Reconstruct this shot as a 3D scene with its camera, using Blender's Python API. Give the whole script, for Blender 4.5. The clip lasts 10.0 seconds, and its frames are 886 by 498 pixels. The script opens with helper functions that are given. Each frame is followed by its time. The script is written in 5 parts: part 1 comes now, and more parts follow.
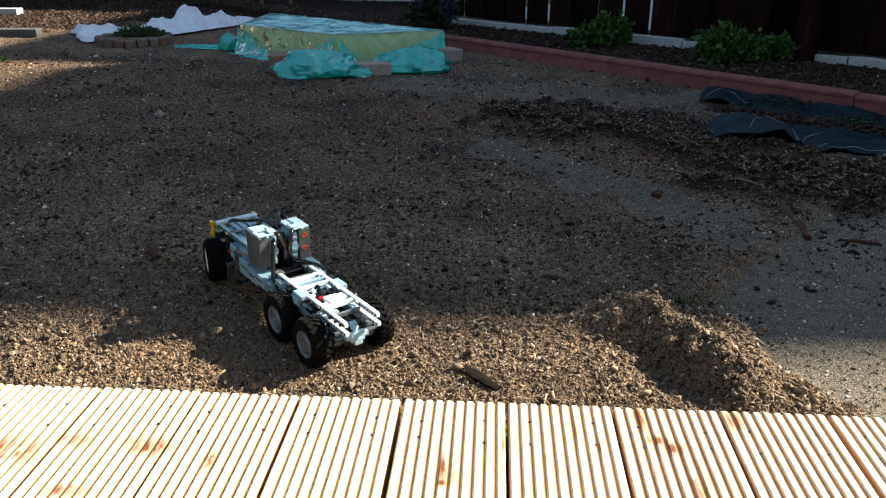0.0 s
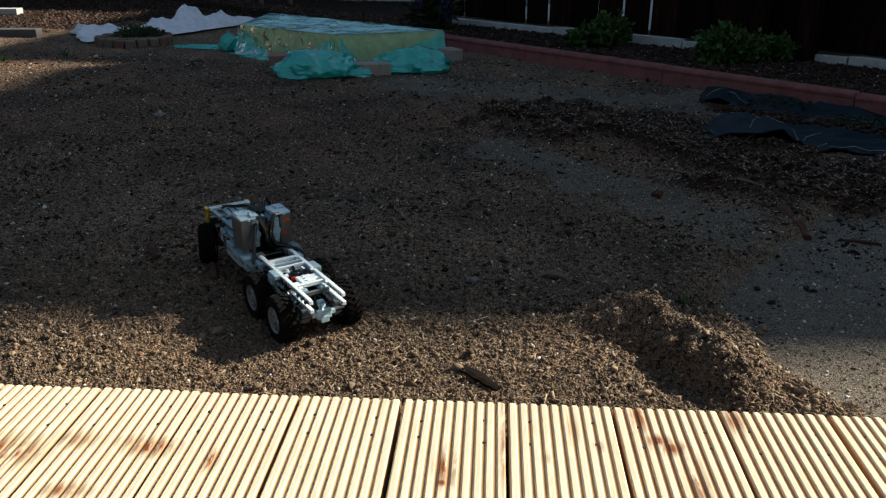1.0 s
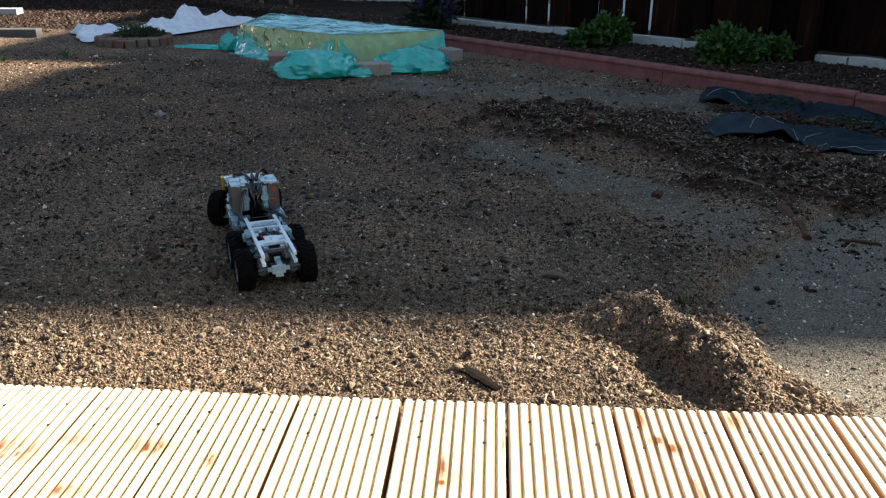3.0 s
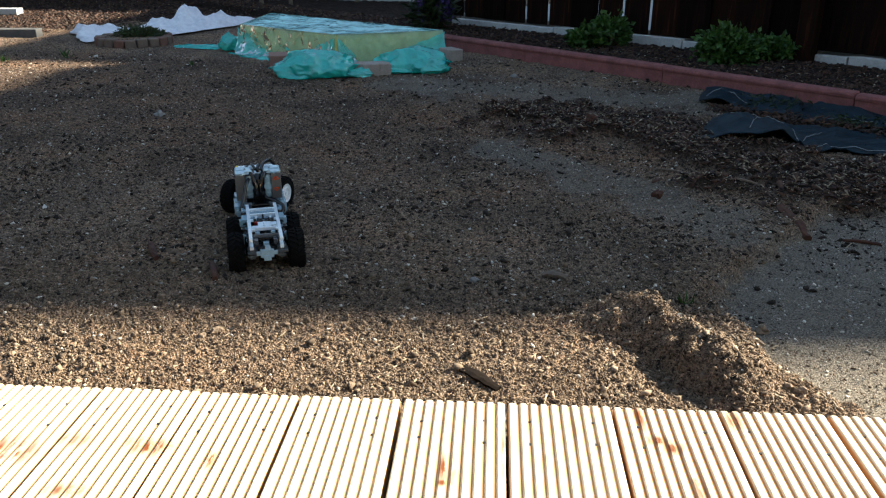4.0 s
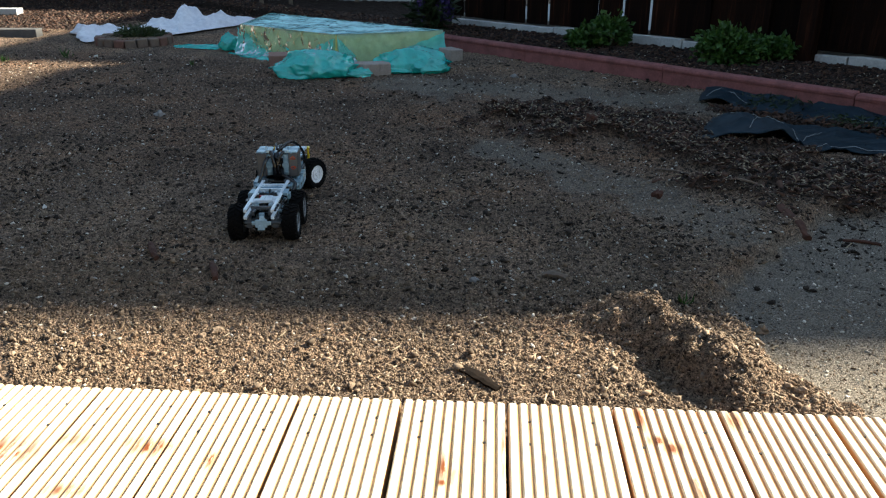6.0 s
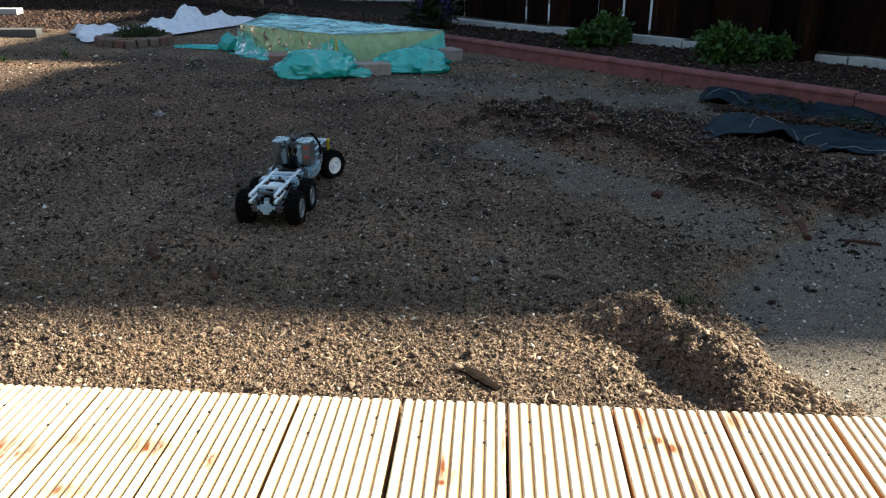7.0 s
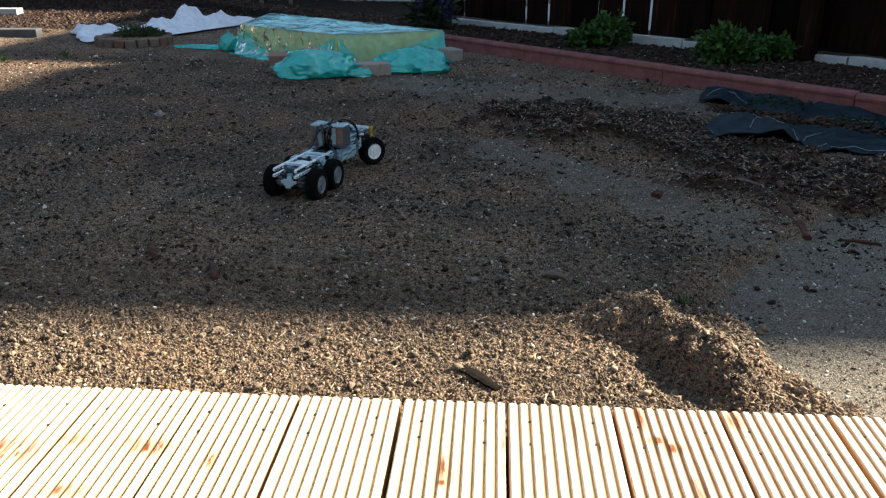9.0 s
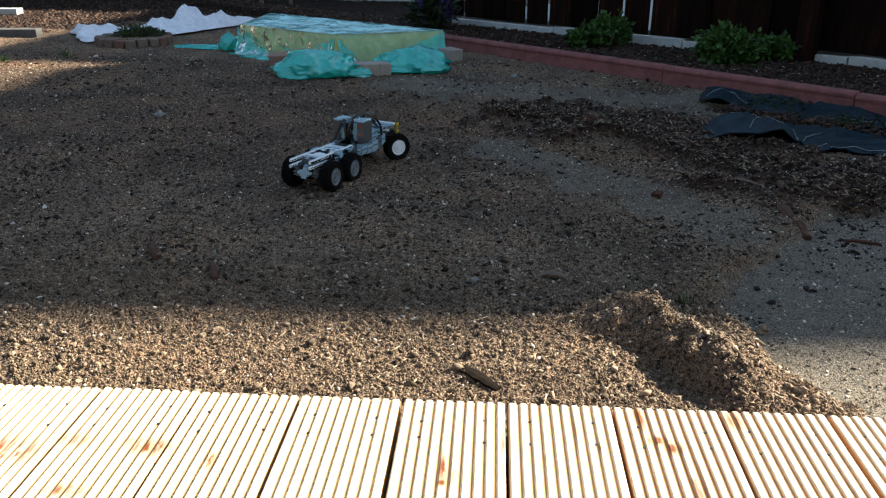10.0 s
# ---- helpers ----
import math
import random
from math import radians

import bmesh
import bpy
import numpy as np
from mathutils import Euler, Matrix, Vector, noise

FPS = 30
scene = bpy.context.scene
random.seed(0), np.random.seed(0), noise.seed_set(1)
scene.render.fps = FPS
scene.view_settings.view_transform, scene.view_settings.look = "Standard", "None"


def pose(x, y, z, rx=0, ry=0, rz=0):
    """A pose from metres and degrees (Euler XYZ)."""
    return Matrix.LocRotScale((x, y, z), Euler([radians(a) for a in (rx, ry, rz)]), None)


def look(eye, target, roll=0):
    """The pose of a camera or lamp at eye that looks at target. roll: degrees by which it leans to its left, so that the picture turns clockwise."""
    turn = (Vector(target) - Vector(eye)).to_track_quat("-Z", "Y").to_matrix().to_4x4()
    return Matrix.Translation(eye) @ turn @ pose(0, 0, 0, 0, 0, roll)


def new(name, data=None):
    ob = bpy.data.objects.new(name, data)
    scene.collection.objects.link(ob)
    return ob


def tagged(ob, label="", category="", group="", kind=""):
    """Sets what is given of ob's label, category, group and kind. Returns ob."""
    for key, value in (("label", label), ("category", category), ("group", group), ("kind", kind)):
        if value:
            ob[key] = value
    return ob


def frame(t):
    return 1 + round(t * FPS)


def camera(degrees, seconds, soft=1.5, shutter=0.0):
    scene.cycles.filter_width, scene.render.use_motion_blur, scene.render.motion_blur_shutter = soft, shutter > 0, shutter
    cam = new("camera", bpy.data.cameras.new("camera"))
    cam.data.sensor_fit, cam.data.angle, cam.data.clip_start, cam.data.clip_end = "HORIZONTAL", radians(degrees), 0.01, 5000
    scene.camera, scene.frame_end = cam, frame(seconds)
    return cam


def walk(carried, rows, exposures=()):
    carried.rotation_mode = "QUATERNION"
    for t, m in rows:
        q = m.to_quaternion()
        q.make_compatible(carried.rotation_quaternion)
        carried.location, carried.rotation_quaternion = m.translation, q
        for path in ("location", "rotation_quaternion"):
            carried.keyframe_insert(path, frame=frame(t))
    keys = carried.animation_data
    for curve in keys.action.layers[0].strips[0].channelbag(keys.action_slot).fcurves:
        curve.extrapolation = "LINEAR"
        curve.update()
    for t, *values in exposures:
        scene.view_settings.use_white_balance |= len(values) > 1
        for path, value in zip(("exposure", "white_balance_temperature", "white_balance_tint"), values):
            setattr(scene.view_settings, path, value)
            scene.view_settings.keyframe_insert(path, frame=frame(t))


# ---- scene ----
cam = camera(58.5, 10.0, 1.2)
EYE = Vector((0, 0, 0.6814))
STAND = look(EYE, EYE + Vector((-0.05882, 0.92584, -0.37332)), 0.12)
walk(cam, [(0, STAND), (10, STAND)], [(0, 1.76), (0.5, 1.06), (1.0, 0.86), (1.5, 1.38), (2.0, 1.86), (2.5, 1.97), (4.0, 2.05), (10, 2.05)])

# ---- world and light ----
SUN_EL, SUN_AZ = radians(29), radians(62)  # height over the horizon; turn from +y towards +x
world = bpy.data.worlds.new("sky")
scene.world = world
world.use_nodes = True
wn = world.node_tree.nodes
sky = wn.new("ShaderNodeTexSky")
sky.sky_type, sky.sun_disc, sky.sun_elevation, sky.sun_rotation = "NISHITA", False, SUN_EL, SUN_AZ
cool = wn.new("ShaderNodeMix")
cool.data_type, cool.blend_type, cool.inputs["Factor"].default_value = "RGBA", "MULTIPLY", 1.0
cool.inputs["B"].default_value = (1.16, 1.0, 0.82, 1)
world.node_tree.links.new(sky.outputs[0], cool.inputs["A"])
world.node_tree.links.new(cool.outputs["Result"], wn["Background"].inputs[0])
sky.air_density, sky.dust_density, sky.ozone_density = 1.2, 0.3, 3.0
wn["Background"].inputs[1].default_value = 0.067
sun = new("sun", bpy.data.lights.new("sun", "SUN"))
sun.data.energy, sun.data.angle, sun.data.color = 5.0, radians(1.1), (1.0, 0.905, 0.72)
to_sun = Vector((math.sin(SUN_AZ) * math.cos(SUN_EL), math.cos(SUN_AZ) * math.cos(SUN_EL), math.sin(SUN_EL)))
sun.matrix_world = look(to_sun * 30, (0, 0, 0))


# ---- materials ----
def material(name, rough=0.7, metal=0.0, spec=0.5):
    m = bpy.data.materials.new(name)
    m.use_nodes = True
    b = m.node_tree.nodes["Principled BSDF"]
    b.inputs["Roughness"].default_value, b.inputs["Metallic"].default_value = rough, metal
    b.inputs["Specular IOR Level"].default_value = spec
    return m, m.node_tree.nodes, m.node_tree.links, b


def ramp(nodes, links, fac, stops):
    r = nodes.new("ShaderNodeValToRGB")
    e = r.color_ramp.elements
    e[1].position, e[1].color = stops[-1][0], (*stops[-1][1], 1)
    e[0].position, e[0].color = stops[0][0], (*stops[0][1], 1)
    for p, c in stops[1:-1]:
        e.new(p).color = (*c, 1)
    links.new(fac, r.inputs[0])
    return r.outputs[0]


def noise_tex(nodes, links, vec, scale, detail=4, rough=0.6, stretch=None):
    n = nodes.new("ShaderNodeTexNoise")
    n.inputs["Scale"].default_value, n.inputs["Detail"].default_value, n.inputs["Roughness"].default_value = scale, detail, rough
    if stretch:
        mp = nodes.new("ShaderNodeMapping")
        mp.inputs["Scale"].default_value = stretch
        links.new(vec, mp.inputs[0])
        vec = mp.outputs[0]
    links.new(vec, n.inputs["Vector"])
    return n.outputs["Fac"]


def mix(nodes, links, fac, a, b, mode="MIX"):
    m = nodes.new("ShaderNodeMix")
    m.data_type, m.blend_type = "RGBA", mode
    for sock, v in ((m.inputs["Factor"], fac), (m.inputs["A"], a), (m.inputs["B"], b)):
        if isinstance(v, (int, float)):
            sock.default_value = v
        elif isinstance(v, tuple):
            sock.default_value = (*v, 1)
        else:
            links.new(v, sock)
    return m.outputs["Result"]


def bump(nodes, links, bsdf, height, strength, dist):
    b = nodes.new("ShaderNodeBump")
    b.inputs["Strength"].default_value, b.inputs["Distance"].default_value = strength, dist
    links.new(height, b.inputs["Height"])
    links.new(b.outputs[0], bsdf.inputs["Normal"])


def coord(nodes, which="Object"):
    return nodes.new("ShaderNodeTexCoord").outputs[which]


def plain(name, a, b=None, scale=60, rough=0.6, metal=0.0, bumps=0.2, dist=0.001, spec=0.5, island=0.0, fine=None):
    """Two tones mixed by noise at two scales, with fine relief; island: how much single pieces differ."""
    m, n, l, bs = material(name, rough, metal, spec)
    b = b or tuple(c * 0.7 for c in a)
    co = coord(n)
    col = ramp(n, l, noise_tex(n, l, co, scale), [(0.35, a), (0.65, b)])
    col = mix(n, l, 0.35, col, ramp(n, l, noise_tex(n, l, co, scale * 7), [(0.3, tuple(c * 0.55 for c in a)), (0.7, tuple(min(1, c * 1.35) for c in a))]))
    if island:
        g = n.new("ShaderNodeNewGeometry")
        col = mix(n, l, 1.0, col, ramp(n, l, g.outputs["Random Per Island"], [(0, (1 - island,) * 3), (1, (1 + island * 0.4,) * 3)]), "MULTIPLY")
    l.new(col, bs.inputs["Base Color"])
    if bumps:
        bump(n, l, bs, noise_tex(n, l, co, fine or scale * 5), bumps, dist)
    return m


def soil_material():
    m, n, l, bs = material("soil", 0.95, 0, 0.2)
    co = coord(n)
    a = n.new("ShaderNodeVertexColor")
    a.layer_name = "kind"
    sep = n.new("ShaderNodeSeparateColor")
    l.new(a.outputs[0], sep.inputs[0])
    earth = ramp(n, l, noise_tex(n, l, co, 9, 8, 0.7), [(0.3, (0.152, 0.112, 0.083)), (0.7, (0.264, 0.198, 0.146))])
    grain = ramp(n, l, noise_tex(n, l, co, 260, 5, 0.7), [(0.38, (0.06, 0.06, 0.06)), (0.48, (0.80, 0.79, 0.78)), (0.64, (1.95, 1.92, 1.88))])
    broad = ramp(n, l, noise_tex(n, l, co, 2.2, 5, 0.6), [(0.36, (0.66, 0.64, 0.64)), (0.50, (1.04, 1, 0.97)), (0.64, (1.34, 1.16, 1.02))])
    earth = mix(n, l, 1.0, earth, broad, "MULTIPLY")
    crumb = ramp(n, l, noise_tex(n, l, co, 75, 4, 0.7), [(0.38, (0.12, 0.12, 0.12)), (0.50, (1, 1, 1)), (0.70, (1.3, 1.28, 1.25))])
    earth = mix(n, l, 1.0, mix(n, l, 1.0, earth, crumb, "MULTIPLY"), grain, "MULTIPLY")
    sand = ramp(n, l, noise_tex(n, l, co, 30, 8, 0.7), [(0.3, (0.148, 0.130, 0.108)), (0.7, (0.236, 0.208, 0.170))])
    sand = mix(n, l, 0.75, sand, mix(n, l, 1.0, sand, grain, "MULTIPLY"))
    bark = ramp(n, l, noise_tex(n, l, co, 90, 5, 0.7), [(0.38, (0.007, 0.0045, 0.003)), (0.55, (0.026, 0.016, 0.011)), (0.72, (0.080, 0.050, 0.033))])
    # dug soil darker away from deck and kerb: dimmer skylight put into its colour
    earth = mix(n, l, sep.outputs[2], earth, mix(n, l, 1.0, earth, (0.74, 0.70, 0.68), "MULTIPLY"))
    col = mix(n, l, sep.outputs[0], earth, sand)
    col = mix(n, l, sep.outputs[1], col, bark)
    v = n.new("ShaderNodeTexVoronoi")
    v.inputs["Scale"].default_value = 95
    l.new(co, v.inputs["Vector"])
    speck = ramp(n, l, v.outputs["Distance"], [(0.08, (1, 1, 1)), (0.14, (0, 0, 0))])
    pick = ramp(n, l, noise_tex(n, l, co, 40, 2), [(0.60, (0, 0, 0)), (0.66, (1, 1, 1))])
    col = mix(n, l, mix(n, l, 1.0, speck, pick, "MULTIPLY"), col, (0.34, 0.30, 0.24))
    l.new(col, bs.inputs["Base Color"])
    bump(n, l, bs, noise_tex(n, l, co, 240, 6, 0.75), 1.0, 0.006)
    return m


DECK_Z = 0.05
RESIN = ((-0.620, 0.822, 0.050, 0.034, 1.0), (-0.548, 0.851, 0.034, 0.018, 0.7), (-0.462, 0.851, 0.026, 0.014, 0.7), (-0.436, 0.842, 0.034, 0.020, 1.0),
         (-0.350, 0.821, 0.009, 0.022, 1.0), (-0.507, 0.750, 0.030, 0.014, 0.9), (-0.048, 0.826, 0.015, 0.036, 1.0), (-0.050, 0.795, 0.012, 0.008, 1.0),
         (0.231, 0.901, 0.018, 0.014, 1.0), (0.245, 0.886, 0.022, 0.015, 1.0), (0.214, 0.955, 0.009, 0.036, 1.0), (0.345, 0.954, 0.012, 0.030, 1.0),
         (0.120, 0.919, 0.006, 0.040, 0.8), (0.265, 0.810, 0.013, 0.060, 0.8), (0.026, 0.888, 0.005, 0.110, 0.8), (0.150, 0.883, 0.006, 0.012, 1.0))


def deck_material():
    m, n, l, bs = material("deck_timber", 0.62, 0, 0.35)
    co = coord(n)
    info = n.new("ShaderNodeObjectInfo")
    shift = n.new("ShaderNodeVectorMath")
    shift.operation = "MULTIPLY_ADD"
    shift.inputs[1].default_value = (1, 1, 1)
    far = n.new("ShaderNodeCombineXYZ")
    mul = n.new("ShaderNodeMath")
    mul.operation, mul.inputs[1].default_value = "MULTIPLY", 37.0
    l.new(info.outputs["Random"], mul.inputs[0])
    l.new(mul.outputs[0], far.inputs[2])
    l.new(mul.outputs[0], far.inputs[1])
    l.new(co, shift.inputs[0])
    l.new(far.outputs[0], shift.inputs[2])
    p = shift.outputs[0]
    wood = ramp(n, l, noise_tex(n, l, p, 12, 6, 0.65, (9, 0.8, 9)), [(0.3, (0.72, 0.61, 0.43)), (0.62, (0.80, 0.73, 0.58))])
    fibre = ramp(n, l, noise_tex(n, l, p, 60, 4, 0.6, (14, 0.6, 14)), [(0.3, (0.86, 0.82, 0.76)), (0.6, (1.0, 1.0, 1.0))])
    wood = mix(n, l, 1.0, wood, fibre, "MULTIPLY")
    # resin runs and knots where the boards bleed: x, y, half width, half length, strength
    where = n.new("ShaderNodeNewGeometry").outputs["Position"]
    streak = ramp(n, l, noise_tex(n, l, p, 26, 5, 0.7, (3.0, 0.6, 1)), [(0.33, (0, 0, 0)), (0.50, (1, 1, 1))])
    total = None
    for sx, sy, rx, ry, k in RESIN:
        near = n.new("ShaderNodeVectorMath")
        near.operation, near.inputs[1].default_value = "SUBTRACT", (sx, sy, DECK_Z)
        scaled = n.new("ShaderNodeVectorMath")
        scaled.operation, scaled.inputs[1].default_value = "MULTIPLY", (1 / rx, 1 / ry, 0)
        far_off = n.new("ShaderNodeVectorMath")
        far_off.operation = "LENGTH"
        spot = n.new("ShaderNodeMapRange")
        spot.inputs["From Min"].default_value, spot.inputs["From Max"].default_value = 1.45, 0.35
        spot.inputs["To Max"].default_value = k
        l.new(where, near.inputs[0])
        l.new(near.outputs[0], scaled.inputs[0])
        l.new(scaled.outputs[0], far_off.inputs[0])
        l.new(far_off.outputs["Value"], spot.inputs["Value"])
        if total is None:
            total = spot.outputs[0]
        else:
            more = n.new("ShaderNodeMath")
            more.operation = "MAXIMUM"
            l.new(total, more.inputs[0])
            l.new(spot.outputs[0], more.inputs[1])
            total = more.outputs[0]
    wood = mix(n, l, mix(n, l, 1.0, total, streak, "MULTIPLY"), wood, (0.19, 0.048, 0.008))
    rust = ramp(n, l, noise_tex(n, l, p, 5.0, 5, 0.65, (2.0, 1.0, 1)), [(0.64, (0, 0, 0)), (0.74, (0.6, 0.6, 0.6))])
    wood = mix(n, l, rust, wood, (0.30, 0.10, 0.022))
    # groove bottoms browner: stain, with the grooves' shade put into the colour
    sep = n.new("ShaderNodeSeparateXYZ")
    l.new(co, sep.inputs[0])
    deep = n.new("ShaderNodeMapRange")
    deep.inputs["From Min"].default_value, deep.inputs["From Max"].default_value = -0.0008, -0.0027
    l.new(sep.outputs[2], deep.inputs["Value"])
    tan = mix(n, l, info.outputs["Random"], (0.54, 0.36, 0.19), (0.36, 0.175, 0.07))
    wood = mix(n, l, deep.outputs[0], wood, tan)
    l.new(wood, bs.inputs["Base Color"])
    bump(n, l, bs, noise_tex(n, l, p, 80, 4, 0.6, (12, 0.6, 12)), 0.25, 0.0012)
    return m


def film_material(name, tint, clear, gloss=0.12, scale=25, pass_on=0.3, ior=1.5, crinkle=0.014):
    """Thin tinted plastic film: partly clear, partly scattering, with a sheen."""
    m, n, l, bs = material(name, 0.2)
    out = n["Material Output"]
    co = coord(n)
    clr, trl, dif, gl = (n.new("ShaderNodeBsdf" + k) for k in ("Transparent", "Translucent", "Diffuse", "Glossy"))
    clr.inputs[0].default_value = (*[min(1, c * 0.35 + 0.65) for c in tint], 1)
    col = ramp(n, l, noise_tex(n, l, co, scale), [(0.35, tuple(c * 0.75 for c in tint)), (0.65, tint)])
    l.new(col, trl.inputs[0])
    l.new(col, dif.inputs[0])
    gl.inputs["Roughness"].default_value = 0.09
    a, b, c = (n.new("ShaderNodeMixShader") for _ in range(3))
    a.inputs[0].default_value = pass_on
    l.new(dif.outputs[0], a.inputs[1])
    l.new(trl.outputs[0], a.inputs[2])
    milky = n.new("ShaderNodeMapRange")
    milky.inputs["From Min"].default_value, milky.inputs["From Max"].default_value = 0.3, 0.7
    milky.inputs["To Min"].default_value, milky.inputs["To Max"].default_value = clear - 0.08, clear + 0.08
    l.new(noise_tex(n, l, co, scale * 0.6), milky.inputs["Value"])
    l.new(milky.outputs[0], b.inputs[0])
    l.new(a.outputs[0], b.inputs[1])
    l.new(clr.outputs[0], b.inputs[2])
    fr = n.new("ShaderNodeFresnel")
    fr.inputs[0].default_value = ior
    gain = n.new("ShaderNodeMath")
    gain.operation, gain.inputs[1].default_value = "ADD", gloss
    l.new(fr.outputs[0], gain.inputs[0])
    l.new(gain.outputs[0], c.inputs[0])
    l.new(b.outputs[0], c.inputs[1])
    l.new(gl.outputs[0], c.inputs[2])
    l.new(c.outputs[0], out.inputs[0])
    bp = n.new("ShaderNodeBump")
    bp.inputs["Strength"].default_value, bp.inputs["Distance"].default_value = 0.9, crinkle
    crease = n.new("ShaderNodeTexVoronoi")
    crease.inputs["Scale"].default_value = scale * 1.1
    warp = n.new("ShaderNodeVectorMath")
    warp.operation, warp.inputs[1].default_value = "MULTIPLY_ADD", (0.05, 0.05, 0.05)
    wobble = n.new("ShaderNodeTexNoise")
    wobble.inputs["Scale"].default_value = scale * 0.5
    l.new(co, wobble.inputs["Vector"])
    l.new(wobble.outputs["Color"], warp.inputs[0])
    l.new(co, warp.inputs[2])
    l.new(warp.outputs[0], crease.inputs["Vector"])
    l.new(mix(n, l, 0.5, noise_tex(n, l, co, scale * 2.5, 3, 0.5), crease.outputs["Distance"]), bp.inputs["Height"])
    for s in (gl, dif):
        l.new(bp.outputs[0], s.inputs["Normal"])
    l.new(bp.outputs[0], fr.inputs["Normal"])
    return m


def leaf_material(name, a, b):
    m, n, l, bs = material(name, 0.45, 0, 0.4)
    g = n.new("ShaderNodeNewGeometry")
    col = ramp(n, l, g.outputs["Random Per Island"], [(0, a), (1, b)])
    l.new(mix(n, l, 0.3, col, ramp(n, l, noise_tex(n, l, coord(n), 80), [(0.3, a), (0.7, b)])), bs.inputs["Base Color"])
    return m


def stained_wood():
    """Dark stain on upright boards: long grain, worn streaks, each board its own tone."""
    m, n, l, bs = material("stained_wood", 0.85, 0, 0.06)
    co = coord(n)
    info = n.new("ShaderNodeObjectInfo")
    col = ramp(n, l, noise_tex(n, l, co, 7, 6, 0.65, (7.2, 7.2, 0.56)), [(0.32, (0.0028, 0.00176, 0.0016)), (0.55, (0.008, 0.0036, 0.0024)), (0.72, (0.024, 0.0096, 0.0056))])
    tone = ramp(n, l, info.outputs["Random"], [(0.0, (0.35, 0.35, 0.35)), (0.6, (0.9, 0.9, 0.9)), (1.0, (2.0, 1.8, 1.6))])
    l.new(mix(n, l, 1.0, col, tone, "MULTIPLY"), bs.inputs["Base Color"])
    bump(n, l, bs, noise_tex(n, l, co, 30, 4, 0.6, (8, 8, 0.5)), 0.4, 0.002)
    return m


SOIL = soil_material()
TIMBER = deck_material()
CLOD = plain("dry_clod", (0.316, 0.234, 0.165), (0.150, 0.109, 0.076), 60, 0.95, bumps=0.8, dist=0.002, spec=0.2, island=0.62)
PEBBLE = plain("pebble", (0.76, 0.71, 0.63), (0.50, 0.45, 0.38), 30, 0.8, bumps=0.2, island=0.45)
CHIP = plain("bark_chip", (0.098, 0.047, 0.028), (0.024, 0.0125, 0.009), 60, 0.9, bumps=0.5, island=0.92)
DARK_SOIL = plain("dark_soil_crumb", (0.048, 0.0368, 0.0288), (0.024, 0.0184, 0.0144), 60, 0.95, bumps=0.6, spec=0.15, island=0.5)
STRAW = plain("straw", (0.368, 0.304, 0.208), (0.24, 0.184, 0.12), 60, 0.85, island=0.5)
RED_KERB = plain("red_concrete", (0.288, 0.104, 0.0976), (0.148, 0.0528, 0.0496), 14, 0.9, bumps=0.5, dist=0.003, fine=160)
WHITE_CONC = plain("pale_concrete", (0.496, 0.504, 0.496), (0.36, 0.368, 0.368), 12, 0.9, bumps=0.3)
GREY_CONC = plain("grey_concrete", (0.288, 0.28, 0.272), (0.208, 0.204, 0.2), 25, 0.9, bumps=0.4, dist=0.002)
# grey concrete darkened for the slab: its shade is put into the colour
DARK_CONC = plain("shaded_concrete", (0.1, 0.1, 0.1), (0.065, 0.065, 0.065), 25, 0.9, bumps=0.4)
BROWN_WOOD = stained_wood()
OLD_WOOD = plain("weathered_wood", (0.16, 0.12, 0.088), (0.096, 0.068, 0.048), 25, 0.85, bumps=0.5)
# near black: the shadow round the splinter is put into its colour
SHADOWED_WOOD = plain("shadowed_wood", (0.014, 0.009, 0.006), (0.007, 0.005, 0.004), 40, 0.9, bumps=0.5, spec=0.1)
RUSTY_WOOD = plain("rotten_wood", (0.088, 0.033, 0.018), (0.028, 0.013, 0.009), 40, 0.9, bumps=0.6)
PAVER = plain("paving_stone", (0.368, 0.32, 0.28), (0.288, 0.24, 0.208), 30, 0.9, bumps=0.4)
EDGING = plain("edging_stone", (0.192, 0.14, 0.108), (0.12, 0.084, 0.064), 30, 0.9, bumps=0.4)
EDGING_RED = plain("red_edging_stone", (0.192, 0.096, 0.072), (0.12, 0.064, 0.048), 30, 0.9, bumps=0.4)
PAVER_RED = plain("red_paving_stone", (0.288, 0.176, 0.136), (0.216, 0.12, 0.096), 30, 0.9, bumps=0.4)
RENDER = plain("wall_render", (0.42, 0.36, 0.30), (0.34, 0.29, 0.24), 3, 0.95, bumps=0.3, fine=180)
HOUSE_BRICK = plain("dark_cladding", (0.08, 0.084, 0.088), (0.06, 0.064, 0.068), 6, 0.9, bumps=0.4)
INSULATION = plain("yellow_boards", (0.95, 0.78, 0.30), (0.80, 0.62, 0.20), 9, 0.7, bumps=0.3)
FLEECE = plain("white_fleece", (0.84, 0.86, 0.92), (0.78, 0.80, 0.88), 5, 0.75, bumps=0.12, dist=0.004)
# blue of the sky's reflection is put into the black cloth's colour
FABRIC = plain("black_weed_fabric", (0.0025, 0.012, 0.020), (0.007, 0.025, 0.040), 20, 0.55, bumps=0.4, spec=0.2)
FABRIC_LINE = plain("pale_thread", (0.30, 0.33, 0.34), None, 60, 0.7)
FILM = film_material("teal_film", (0.025, 0.93, 0.83), 0.20, 0.07, 13, 0.32, 1.5, 0.022)
FILM_CLEAR = film_material("clear_teal_film", (0.62, 1.0, 0.76), 0.56, 0.02, 13, 0.12, 1.32, 0.010)
